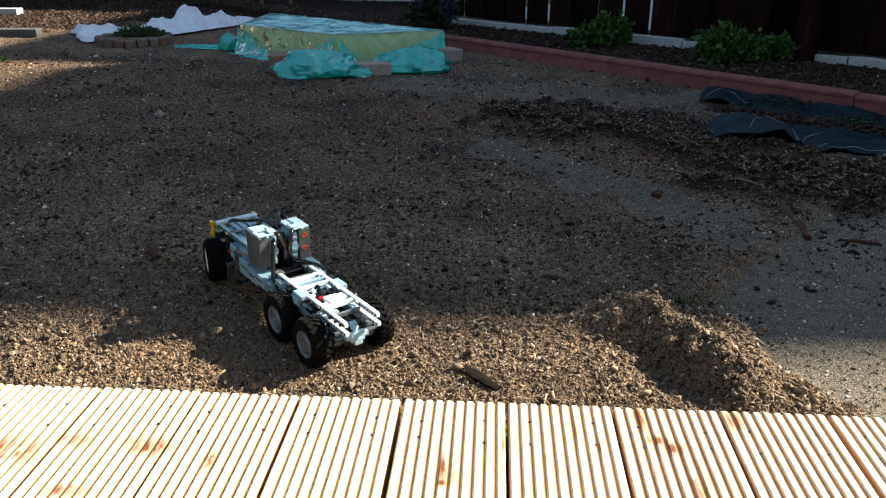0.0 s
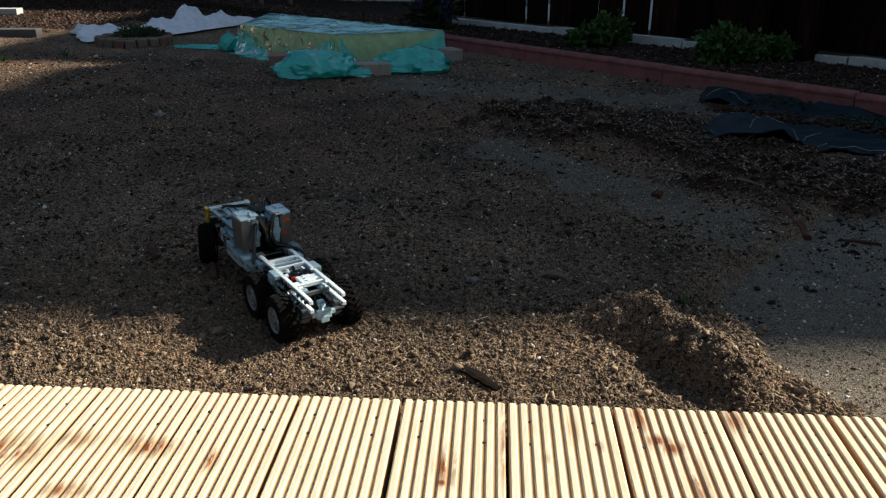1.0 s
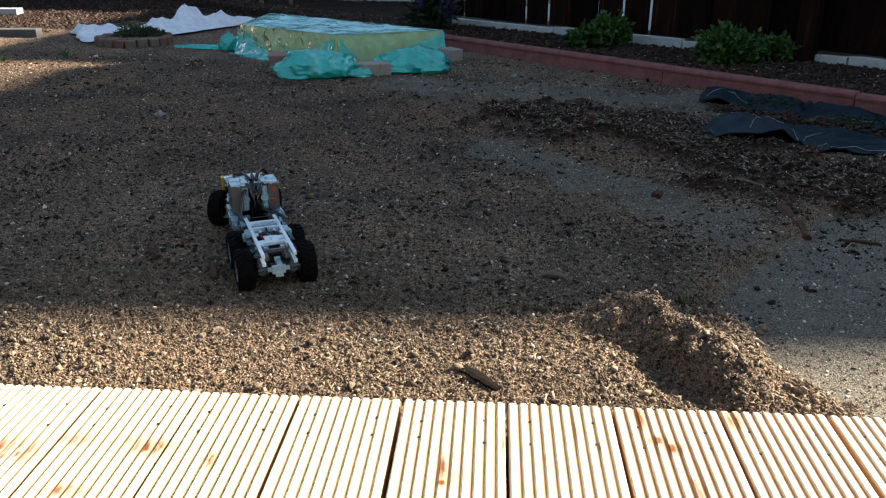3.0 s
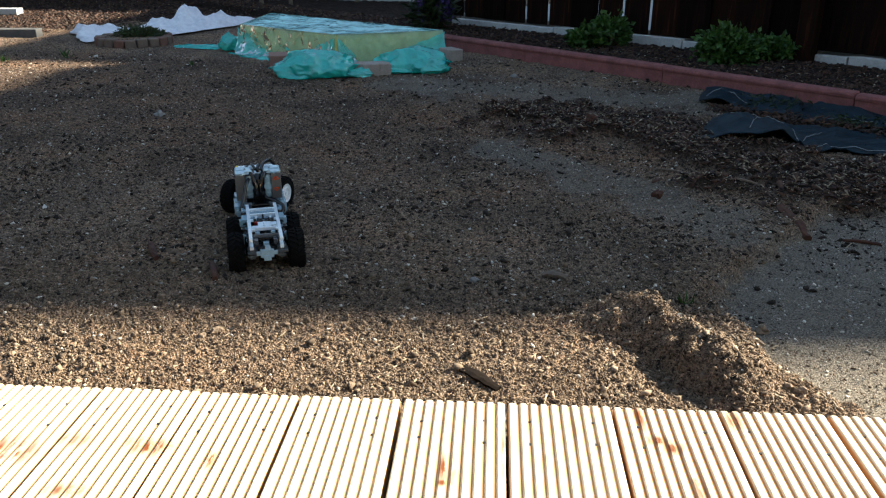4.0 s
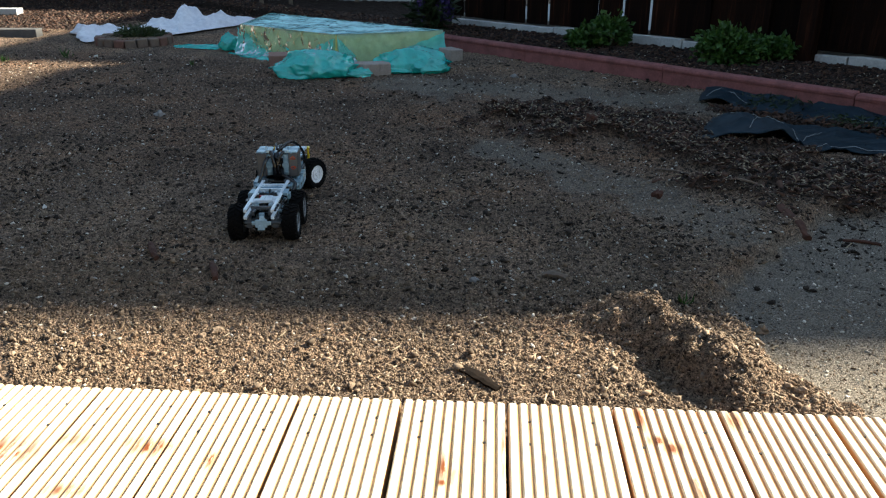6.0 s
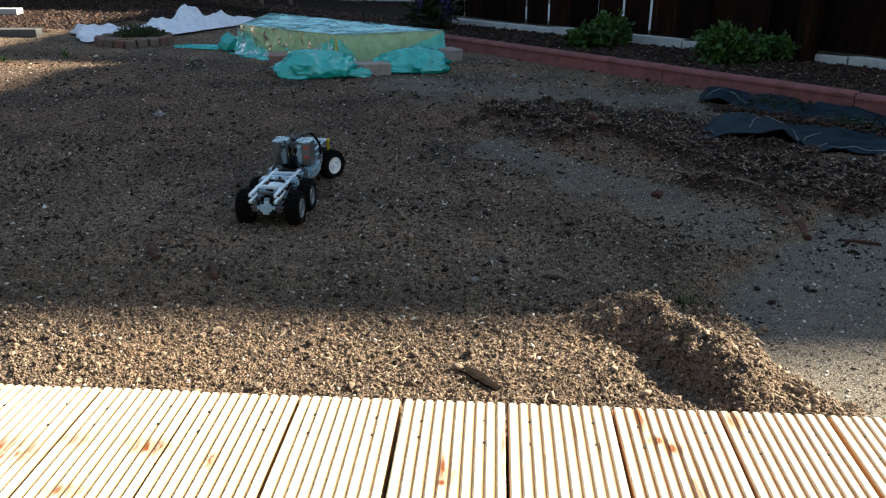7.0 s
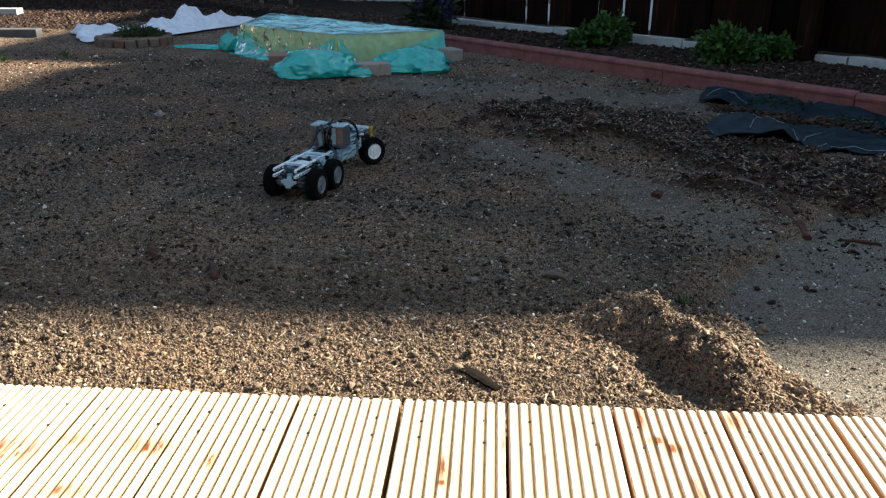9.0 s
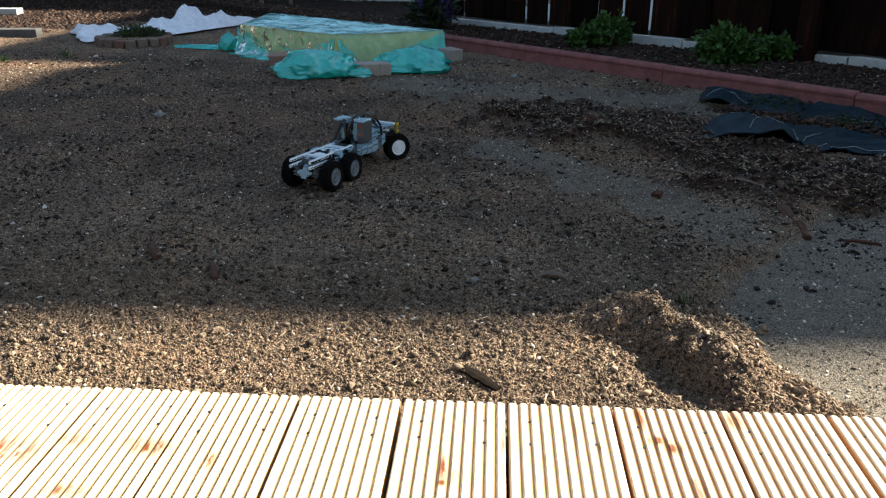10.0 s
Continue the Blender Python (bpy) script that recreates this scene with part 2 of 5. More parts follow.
FILM_DRAPE = film_material("thin_teal_film", (0.16, 0.95, 0.92), 0.36, 0.01, 10, 0.2, 1.28, 0.010)
# top of the same film: reflected sky is put into a paler tint
FILM_TOP = film_material("sky_lit_film", (0.46, 1.0, 1.0), 0.04, 0.12, 14, 0.04, 1.5, 0.014)
LEAF = leaf_material("leaf", (0.0128, 0.044, 0.008), (0.064, 0.148, 0.0256))
LEAF_DARK = leaf_material("dark_leaf", (0.009, 0.022, 0.007), (0.026, 0.046, 0.014))
HEATHER = leaf_material("heather_leaf", (0.024, 0.044, 0.0144), (0.056, 0.08, 0.028))
PURPLE = leaf_material("purple_petal", (0.030, 0.018, 0.10), (0.07, 0.04, 0.19))
STEM = plain("stem", (0.09, 0.07, 0.04))
SCREW = plain("screw_steel", (0.10, 0.09, 0.08), (0.05, 0.045, 0.04), 90, 0.5, 0.6)
ROOF = plain("roof_felt", (0.09, 0.085, 0.08))


# ---- mesh helpers ----
def mesh_of(bm, name, mat, smooth=False):
    me = bpy.data.meshes.new(name)
    bm.normal_update()
    bm.to_mesh(me)
    bm.free()
    for mm in mat if isinstance(mat, (list, tuple)) else [mat]:
        me.materials.append(mm)
    if smooth:
        me.polygons.foreach_set("use_smooth", [True] * len(me.polygons))
    return me


def part(name, bm, mat, parent=None, label="", m=None, smooth=False):
    """One bmesh (or shared mesh) as one mesh object under a thing."""
    me = bm if isinstance(bm, bpy.types.Mesh) else mesh_of(bm, name, mat, smooth)
    ob = new(name, me)
    ob.parent = parent
    if m is not None:
        ob.matrix_basis = m
    if label:
        tagged(ob, label)
    return ob


def box(bm, x0, x1, y0, y1, z0, z1, bevel=0.0, m=None):
    r = bmesh.ops.create_cube(bm, size=1)
    t = Matrix.Translation(((x0 + x1) / 2, (y0 + y1) / 2, (z0 + z1) / 2)) @ Matrix.Diagonal((x1 - x0, y1 - y0, z1 - z0, 1))
    bmesh.ops.transform(bm, matrix=t, verts=r["verts"])
    vs = r["verts"]
    if bevel:
        es = list({e for v in vs for e in v.link_edges})
        vs = bmesh.ops.bevel(bm, geom=es, offset=bevel, segments=2, affect="EDGES", profile=0.5)["verts"]
    if m is not None:
        bmesh.ops.transform(bm, matrix=m, verts=list({v for v in vs}))
    return vs


def rod(bm, a, b, r, seg=8, r2=None):
    a, b = Vector(a), Vector(b)
    d = b - a
    q = d.to_track_quat("Z", "Y").to_matrix().to_4x4()
    bmesh.ops.create_cone(bm, cap_ends=True, segments=seg, radius1=r, radius2=r if r2 is None else r2, depth=d.length,
                          matrix=Matrix.Translation((a + b) / 2) @ q)


def bm_box(*a, **k):
    bm = bmesh.new()
    box(bm, *a, **k)
    return bm


def lattice(ix, iy, seed):
    h = (ix.astype(np.int64) * 374761393 + iy.astype(np.int64) * 668265263 + seed * 974634777) & 0xFFFFFFFF
    h = ((h ^ (h >> 13)) * 1274126177) & 0xFFFFFFFF
    return ((h ^ (h >> 16)) & 0xFFFF) / 65535.0


def vnoise(x, y, seed=0):
    """Smooth value noise, 0 to 1, over arrays."""
    ix, iy = np.floor(x), np.floor(y)
    fx, fy = x - ix, y - iy
    fx, fy = fx * fx * (3 - 2 * fx), fy * fy * (3 - 2 * fy)
    a, b = lattice(ix, iy, seed), lattice(ix + 1, iy, seed)
    c, d = lattice(ix, iy + 1, seed), lattice(ix + 1, iy + 1, seed)
    return (a * (1 - fx) + b * fx) * (1 - fy) + (c * (1 - fx) + d * fx) * fy


def turned(x, y, a):
    return x * math.cos(a) - y * math.sin(a), x * math.sin(a) + y * math.cos(a)


def step(a, b, v):
    t = np.clip((v - a) / (b - a), 0, 1)
    return t * t * (3 - 2 * t)


def seg_dist(x, y, ax, ay, bx, by):
    dx, dy = bx - ax, by - ay
    t = np.clip(((x - ax) * dx + (y - ay) * dy) / (dx * dx + dy * dy), 0, 1)
    return np.hypot(x - ax - t * dx, y - ay - t * dy)


# kerb line and fence line in plan: a point and a direction
KERB_A, KERB_D = np.array((0.17, 4.56)), np.array((0.7085, -0.7057))
FENCE_A, FENCE_D = np.array((0.19, 5.46)), np.array((0.766, -0.643))


def behind_kerb(x, y):
    """Metres behind the kerb's front face."""
    return (x - KERB_A[0]) * -KERB_D[1] + (y - KERB_A[1]) * KERB_D[0]


def kinds(x, y):
    """How far the ground is compacted sand, how far bark mulch, 0 to 1 each."""
    w = (vnoise(x * 9, y * 9, 5) - 0.5) * 0.16 + (vnoise(x * 31, y * 31, 6) - 0.5) * 0.07
    edge = np.interp(y, (0.9, 1.1, 1.29, 1.45, 1.6, 1.75, 1.9, 2.1), (0.62, 0.545, 0.46, 0.43, 0.49, 0.60, 0.72, 0.90))
    low = step(0.0, 0.06, x - edge + w * 0.5) * step(2.16, 2.02, y - 0.18 * (x - 0.8) + w) * step(0.6, 0.9, y)
    path = step(0.15, 0.06, seg_dist(x, y, 0.02, 2.62, 0.62, 1.86) + w) * 0.65
    margin = step(0.34, 0.10, seg_dist(x, y, -0.3, 3.75, 0.75, 3.45) + w * 2) * 0.7
    sand = np.clip(np.maximum(np.maximum(low, path), margin), 0, 1)
    patchy = (vnoise(x * 5, y * 5, 23) - 0.5) * 0.22
    pile = step(0.33, 0.13, np.minimum(seg_dist(x, y, 0.22, 3.08, 0.74, 2.78), seg_dist(x, y, 0.88, 2.37, 1.65, 2.03)) + w * 1.6 + patchy)
    bed = step(0.0, 0.03, behind_kerb(x, y) - 0.05) * step(8, 7.5, y)
    left = step(6.2, 6.6, y + w * 3 + 0.7 * step(-2.8, -3.3, x)) * step(0.3, -0.3, x)
    mulch = np.clip(np.maximum(np.maximum(pile, bed), left), 0, 1)
    return sand * (1 - pile), mulch, low, pile, bed


def height(x, y, fine=True):
    sand, mulch, low, pile, bed = kinds(x, y)
    z = -0.038 * low + 0.036 * pile * (0.3 + 0.9 * vnoise(x * 7, y * 7, 11)) + 0.062 * bed
    # a bank of spilt soil along the sand's edge, steep towards the deck, with a hollow at its foot
    wave = (vnoise(x * 26, y * 26, 31) - 0.5) * 0.030 + (vnoise(x * 60, y * 60, 32) - 0.5) * 0.012
    side = (x - 0.290) * 0.884 + (y - 1.376) * 0.467 + wave
    run = (x - 0.312) * 0.467 - (y - 1.388) * 0.884
    flat = 0.012 + 0.05 * np.clip(run, 0, 0.25)
    steep = 0.085 - 0.055 * step(0.0, 0.13, run)
    bank = np.exp(-np.where(side > 0, side / 0.048, np.minimum(side + flat, 0) / steep) ** 2) * step(-0.09, 0.03, run) * step(0.36, 0.24, run)
    z = z + bank * 0.020 * (vnoise(x * 47, y * 47, 34) - 0.5) + 0.050 * bank * (0.8 + 0.4 * vnoise(x * 17, y * 17, 33))
    z = z - 0.030 * np.exp(-((side + 0.075) / 0.048) ** 2 - ((run - 0.20) / 0.095) ** 2)
    z = z + 0.014 * np.exp(-((x - 0.22) / 0.10) ** 2 - ((y - 1.40) / 0.10) ** 2)
    z = z + 0.010 * (vnoise(x * 2.3, y * 2.3, 1) - 0.5) * step(0.95, 1.4, y)
    z = z + 0.012 * np.exp(-((x + 0.60) ** 2 + (y - 1.53) ** 2) / 0.028) - 0.011 * np.exp(-((x + 0.36) ** 2 + (y - 2.62) ** 2) / 0.16)
    wob = (vnoise(x * 14, y * 14, 15) - 0.5) * 0.03
    for ax, ay, bx, by in ((0.66, 1.77, 0.98, 1.44), (0.80, 2.02, 1.15, 1.72), (0.86, 1.60, 1.05, 1.85)):
        z = z - 0.007 * low * np.exp(-((seg_dist(x, y, ax, ay, bx, by) + wob * 0.3) / 0.004) ** 2)
    if fine:
        rough = 1 - 0.62 * np.maximum(low, 0.6 * sand)
        near = step(2.6, 1.1, y)
        a, b = turned(x, y, 0.6)
        c, d = turned(x, y, 1.3)
        z = z + rough * ((0.006 - 0.002 * near) * (vnoise(a * 21, b * 21, 2) - 0.5) + (0.0075 - 0.0045 * near) * (vnoise(c * 58, d * 58, 3) - 0.5)
                         + (0.0075 - 0.0035 * near) * (vnoise(a * 130, b * 130, 4) - 0.5) + 0.0046 * near * (vnoise(c * 290, d * 290, 8) - 0.5))
        lump = vnoise(a * 33, d * 33, 9)
        z = z + rough * (0.2 + 0.4 * near) * 0.004 * np.clip(lump - 0.66, 0, 1) / 0.34
        z = z + mulch * 0.014 * (vnoise(a * 40, b * 40, 7) - 0.5)
    return z


def level(x, y):
    return float(height(np.array([x]), np.array([y]))[0])


def array_mesh(name, co, faces, mats, smooth=False):
    """A mesh from numpy arrays: vertices (n, 3), faces (m, k)."""
    me = bpy.data.meshes.new(name)
    k = faces.shape[1]
    me.vertices.add(len(co))
    me.vertices.foreach_set("co", co.astype(np.float32).ravel())
    me.loops.add(faces.size)
    me.loops.foreach_set("vertex_index", faces.astype(np.int32).ravel())
    me.polygons.add(len(faces))
    me.polygons.foreach_set("loop_start", np.arange(0, faces.size, k, dtype=np.int32))
    me.update(calc_edges=True)
    for m in mats:
        me.materials.append(m)
    if smooth:
        me.polygons.foreach_set("use_smooth", np.ones(len(faces), bool))
    me.validate()
    return me


# ---- ground ----
def ground():
    us = np.concatenate([-np.geomspace(60, 0.765, 130), np.linspace(-0.76, 0.66, 720), np.geomspace(0.665, 60, 130)])
    ys = np.concatenate([[-250, -40, -8, -2, 0.0, 0.6], np.geomspace(0.90, 9.0, 540), np.geomspace(9.3, 400, 24)])
    U, Y = np.meshgrid(us, ys)
    X = U * np.maximum(Y, 0.9)
    X = np.where(Y < 0.8, X * 6, X)
    Z = height(X, Y)
    sand, mulch, *_ = kinds(X, Y)
    # band of far soil whose weaker skylight is put into the colour
    shaded = step(1.8, 2.7, Y + (vnoise(X * 3, Y * 3, 41) - 0.5) * 0.7) * step(4.25, 3.7, Y + 0.25 * X + (vnoise(X * 5, Y * 5, 42) - 0.5) * 0.5)
    Z = np.where((Y > 12) | (Y < 0.8) | (np.abs(X) > 12), -0.02, Z)
    ny, nx = X.shape
    i = (np.arange(ny - 1)[:, None] * nx + np.arange(nx - 1)[None, :]).ravel()
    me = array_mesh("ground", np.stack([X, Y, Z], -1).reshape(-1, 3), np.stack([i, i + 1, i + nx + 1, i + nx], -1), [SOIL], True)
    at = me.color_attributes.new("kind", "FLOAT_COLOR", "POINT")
    at.data.foreach_set("color", np.stack([sand, mulch, shaded, 0 * sand + 1], -1).astype(np.float32).ravel())
    tagged(new("ground", me), "dark crumbly garden soil, raked and bare", "ground", kind="structure")


ground()

ICO = bmesh.new()
bmesh.ops.create_icosphere(ICO, subdivisions=1, radius=1)
ICO.verts.ensure_lookup_table()
ICO_V = np.array([v.co[:] for v in ICO.verts])
ICO_F = np.array([[v.index for v in f.verts] for f in ICO.faces])
ICO.free()
OCTA_V = np.array([(1, 0, 0), (-1, 0, 0), (0, 1, 0), (0, -1, 0), (0, 0, 1), (0, 0, -1)], float)
OCTA_F = np.array([(0, 2, 4), (2, 1, 4), (1, 3, 4), (3, 0, 4), (2, 0, 5), (1, 2, 5), (3, 1, 5), (0, 3, 5)])
CUBE_V = np.array([(x, y, z) for x in (-1, 1) for y in (-1, 1) for z in (-1, 1)], float)
CUBE_F = np.array([(0, 1, 3, 2), (4, 6, 7, 5), (0, 4, 5, 1), (2, 3, 7, 6), (0, 2, 6, 4), (1, 5, 7, 3)])


def scatter(name, label, category, mat, xs, ys, sizes, base, faces, flat, jitter, rng, tilt=0.5, sink=0.3):
    """Many small pieces strewn on the ground, joined into one mesh."""
    n = len(xs)
    zs = height(xs, ys)
    v = base[None] * (1 + jitter * (rng.random((n, len(base), 1)) - 0.5))
    v = v * (np.asarray(flat)[None, None] * (1 + 0.5 * (rng.random((n, 1, 3)) - 0.5))) * sizes[:, None, None]
    a, t = rng.random(n) * 6.283, (rng.random(n) - 0.5) * 2 * tilt
    ca, sa, ct, st = np.cos(a)[:, None], np.sin(a)[:, None], np.cos(t)[:, None], np.sin(t)[:, None]
    x, y, z = v[..., 0], v[..., 1], v[..., 2]
    x, z = x * ct + z * st, z * ct - x * st
    x, y = x * ca - y * sa, x * sa + y * ca
    z = z + zs[:, None] + (sizes * flat[2] * (1 - 2 * sink))[:, None]
    co = np.stack([x + xs[:, None], y + ys[:, None], z], -1).reshape(-1, 3)
    f = (faces[None] + (np.arange(n) * len(base))[:, None, None]).reshape(-1, faces.shape[1])
    tagged(new(name, array_mesh(name, co, f, [mat])), label, category, kind="stuff")


def strew(rng, n, y0, y1, power=1.0, u0=-0.72, u1=0.62):
    y = y0 * (y1 / y0) ** (rng.random(n) ** power)
    return (u0 + (u1 - u0) * rng.random(n)) * y, y


def litter():
    rng = np.random.default_rng(4)
    # clods all over the dug soil, fewer on the sand
    x, y = strew(rng, 125000, 0.98, 5.5, 1.15)
    s, m, low, pile, bed = kinds(x, y)
    ok = (rng.random(len(x)) > 0.93 * np.maximum(s, low)) & (bed < 0.5) & (pile < 0.4) & (rng.random(len(x)) < (0.25 + 1.1 * vnoise(x * 6, y * 6, 21)) * (1 - 0.65 * step(1.7, 3.0, y)))
    x, y = x[ok], y[ok]
    size = 0.0004 + 0.0042 * rng.random(len(x)) ** 22.0 + 0.00062 * y
    scatter("soil_clods", "small dry crumbs and clods of brown soil", "soil clods", CLOD, x, y, size, OCTA_V, OCTA_F, (1.7, 0.85, 0.8), 1.4, rng, 0.9, 0.25)
    x, y = strew(rng, 52000, 1.0, 1.55, 1.0)
    ok = rng.random(len(x)) > 0.9 * kinds(x, y)[2]
    x, y = x[ok], y[ok]
    scatter("fine_crumbs", "fine dry crumbs of brown soil", "soil crumbs", CLOD, x, y, 0.0011 + 0.0013 * rng.random(len(x)) ** 3, OCTA_V, OCTA_F, (1.8, 0.8, 0.8), 1.2, rng, 1.0, 0.15)
    x, y = strew(rng, 900, 1.02, 1.9, 1.0)
    ok = kinds(x, y)[2] < 0.3
    x, y = x[ok], y[ok]
    scatter("soil_lumps", "scattered lumps of dry brown soil", "soil clods", CLOD, x, y, 0.0022 + 0.0044 * rng.random(len(x)) ** 5, ICO_V, ICO_F, (1.3, 0.95, 0.75), 1.5, rng, 0.8, 0.2)
    # coarse lumps on the bank
    n = 1300
    x, y = 0.16 + 0.40 * rng.random(n), 1.05 + 0.36 * rng.random(n)
    ok = kinds(x, y)[2] < 0.4
    x, y = x[ok], y[ok]
    scatter("bank_clods", "coarse crumbly lumps on the soil bank", "soil clods", CLOD, x, y, 0.0010 + 0.0046 * rng.random(len(x)) ** 7, ICO_V, ICO_F, (1.4, 0.85, 0.7), 1.2, rng, 0.8, 0.2)
    x, y = strew(rng, 4200, 0.98, 5.0, 1.0)
    size = 0.0006 + 0.0036 * rng.random(len(x)) ** 9 + 0.0004 * y
    scatter("pebbles", "small pale pebbles strewn over the soil", "pebbles", PEBBLE, x, y, size, ICO_V, ICO_F, (1, 0.8, 0.6), 0.5, rng)
    # bark on the bed and on the heap
    x, y = strew(rng, 185000, 1.9, 8.6, 0.8)
    s, m, low, pile, bed = kinds(x, y)
    front = (x - FENCE_A[0]) * -FENCE_D[1] + (y - FENCE_A[1]) * FENCE_D[0] < -0.03
    ok = front & (rng.random(len(x)) < m * (0.6 + 0.4 * pile) * step(8.8, 8.0, y))
    x, y = x[ok], y[ok]
    size = 0.003 + 0.010 * rng.random(len(x)) ** 4 + 0.0015 * y
    scatter("bark_mulch", "loose brown bark chips and twigs", "bark mulch", CHIP, x, y, size, CUBE_V, CUBE_F, (1, 0.34, 0.14), 0.5, rng, 0.7, 0.2)
    ok = rng.random(len(x)) < 0.06 + 0.42 * pile[ok]
    scatter("pale_wood_chips", "pale dry wood chips among the bark", "wood chips", STRAW, x[ok], y[ok], size[ok] * 0.6, CUBE_V, CUBE_F, (1, 0.25, 0.12), 0.5, rng, 0.7, -1.5)
    x, y = strew(rng, 24000, 1.36, 4.6, 1.0)
    s, m, low, pile, bed = kinds(x, y)
    ok = (bed < 0.3) & (rng.random(len(x)) < 0.1 + 1.0 * vnoise(x * 4.3, y * 4.3, 22) ** 2 + 0.6 * pile - 0.3 * s)
    x, y = x[ok], y[ok]
    scatter("dark_crumbs", "dark crumbs of soil and bark", "soil crumbs", DARK_SOIL, x, y, 0.0010 + 0.0060 * rng.random(len(x)) ** 6 + 0.0008 * y, ICO_V, ICO_F, (1.3, 0.8, 0.5), 1.4, rng)
    x, y = strew(rng, 17000, 1.2, 4.6, 1.0)
    ok = rng.random(len(x)) < 0.55 + 0.45 * kinds(x, y)[3]
    x, y = x[ok], y[ok]
    scatter("pale_grit", "pale grit strewn over soil, sand and bark", "grit", PEBBLE, x, y, 0.0005 + 0.0036 * rng.random(len(x)) ** 9 + 0.00042 * y, OCTA_V, OCTA_F, (1.3, 0.9, 0.6), 0.8, rng)
    x, y = strew(rng, 700, 1.0, 4.0)
    scatter("straw_bits", "thin dry straw and root bits on the soil", "straw", STRAW, x, y, 0.004 + 0.010 * rng.random(700) ** 2, CUBE_V, CUBE_F, (1, 0.09, 0.07), 0.3, rng, 0.4, 0.0)


litter()

# ---- deck ----
DECK_END, PITCH, X0 = 0.9820, 0.15, -0.5703


def board_mesh(seed):
    """One grooved board: ten ridges, nine grooves, rounded at the free end; its top at z 0."""
    rng = random.Random(seed)
    half, t, n = 0.0733, 0.026, 10
    pts, pitch = [(-half, -t), (half, -t)], 2 * half / 10
    top = []
    for i in range(n):
        a = -half + i * pitch
        g = pitch * 0.125 if i else 0.0008
        h = pitch * 0.125 if i < n - 1 else 0.0008
        top += [(a + g, -0.0028), (a + g + 0.0012, -0.0008), (a + g + 0.0024, 0.0), (a + pitch - h - 0.0024, 0.0), (a + pitch - h - 0.0012, -0.0008), (a + pitch - h, -0.0028)]
    pts += top[::-1]
    bm = bmesh.new()
    rings = []
    for y, dz, sx in ((-2.9, 0, 1), (-0.0045, 0, 1), (-0.0012, -0.0012, 0.9985), (0, -0.0035, 0.997)):
        rings.append([bm.verts.new((x * sx, y, z + (dz if z > -0.02 else 0))) for x, z in pts])
    for r, s in zip(rings, rings[1:]):
        for i in range(len(pts)):
            j = (i + 1) % len(pts)
            bm.faces.new((r[i], r[j], s[j], s[i]))
    bm.faces.new(rings[-1])
    bm.faces.new(rings[0][::-1])
    bmesh.ops.recalc_face_normals(bm, faces=bm.faces)
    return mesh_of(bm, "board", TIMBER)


def screw_mesh():
    bm = bmesh.new()
    bmesh.ops.create_cone(bm, cap_ends=True, segments=10, radius1=0.0024, radius2=0.0020, depth=0.0016, matrix=pose(0, 0, 0.0006))
    box(bm, -0.0022, 0.0022, -0.0004, 0.0004, 0.0013, 0.0017)
    return mesh_of(bm, "screw", SCREW)


def deck():
    d = tagged(new("deck"), "pale grooved pine deck boards with resin stains", "deck", kind="structure")
    rng = random.Random(3)
    bm_, sm = board_mesh(1), screw_mesh()
    shift = {0: 0.0010, 1: -0.0008, 2: -0.0012, 3: 0.0004, 4: 0.0002, 5: 0.0, 6: -0.0008}
    joist = bmesh.new()
    for y in (0.905, 0.35, -0.3, -1.0, -1.7):
        box(joist, -2.60, 2.36, y - 0.03, y + 0.03, -0.035, DECK_Z - 0.027)
    part("joists", joist, OLD_WOOD, d)
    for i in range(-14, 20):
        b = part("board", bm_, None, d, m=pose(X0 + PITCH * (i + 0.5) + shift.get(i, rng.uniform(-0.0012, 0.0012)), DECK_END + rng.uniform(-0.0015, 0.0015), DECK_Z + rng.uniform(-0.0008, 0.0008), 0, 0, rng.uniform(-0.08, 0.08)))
        if -2 <= i <= 9:
            for k in (-3, 3):
                for y in (-0.048, -0.092):
                    part("screw", sm, None, b, m=pose(k * 0.01448 + rng.uniform(-0.002, 0.002), y + rng.uniform(-0.006, 0.006), -0.0029))


deck()

# ---- kerb, fence, walls ----
def along(origin, way, s, off=0.0):
    """A point s metres along a line in plan, off metres behind it."""
    n = np.array((-way[1], way[0]))
    return origin + way * s + n * off


def heading_of(d):
    return math.degrees(math.atan2(d[1], d[0]))


def kerb():
    k = tagged(new("kerb"), "dull red concrete edging with a rounded lip", "kerb", kind="structure")
    L = 0.905
    bm = bmesh.new()
    prof = [(0.0, -0.12), (0.0, 0.052), (-0.006, 0.056), (-0.008, 0.066), (-0.003, 0.076), (0.012, 0.080), (0.042, 0.080), (0.052, 0.074), (0.054, -0.12)]
    rings = []
    for x, s in ((0.003, 0.96), (0.008, 1), (L - 0.008, 1), (L - 0.003, 0.96)):
        rings.append([bm.verts.new((x, 0.024 + (y - 0.024) * s, z * (s if z > 0 else 1))) for y, z in prof])
    for r, q in zip(rings, rings[1:]):
        for i in range(len(prof)):
            j = (i + 1) % len(prof)
            bm.faces.new((r[i], q[i], q[j], r[j]))
    bm.faces.new(rings[0])
    bm.faces.new(rings[-1][::-1])
    bmesh.ops.recalc_face_normals(bm, faces=bm.faces)
    me = mesh_of(bm, "kerb_stone", RED_KERB)
    rng = random.Random(5)
    for i in range(-1, 6):
        p = along(KERB_A, KERB_D, i * L)
        part("kerb_stone", me, None, k, m=pose(p[0], p[1], rng.uniform(-0.003, 0.003), 0, 0, heading_of(KERB_D) + rng.uniform(-0.4, 0.4)))


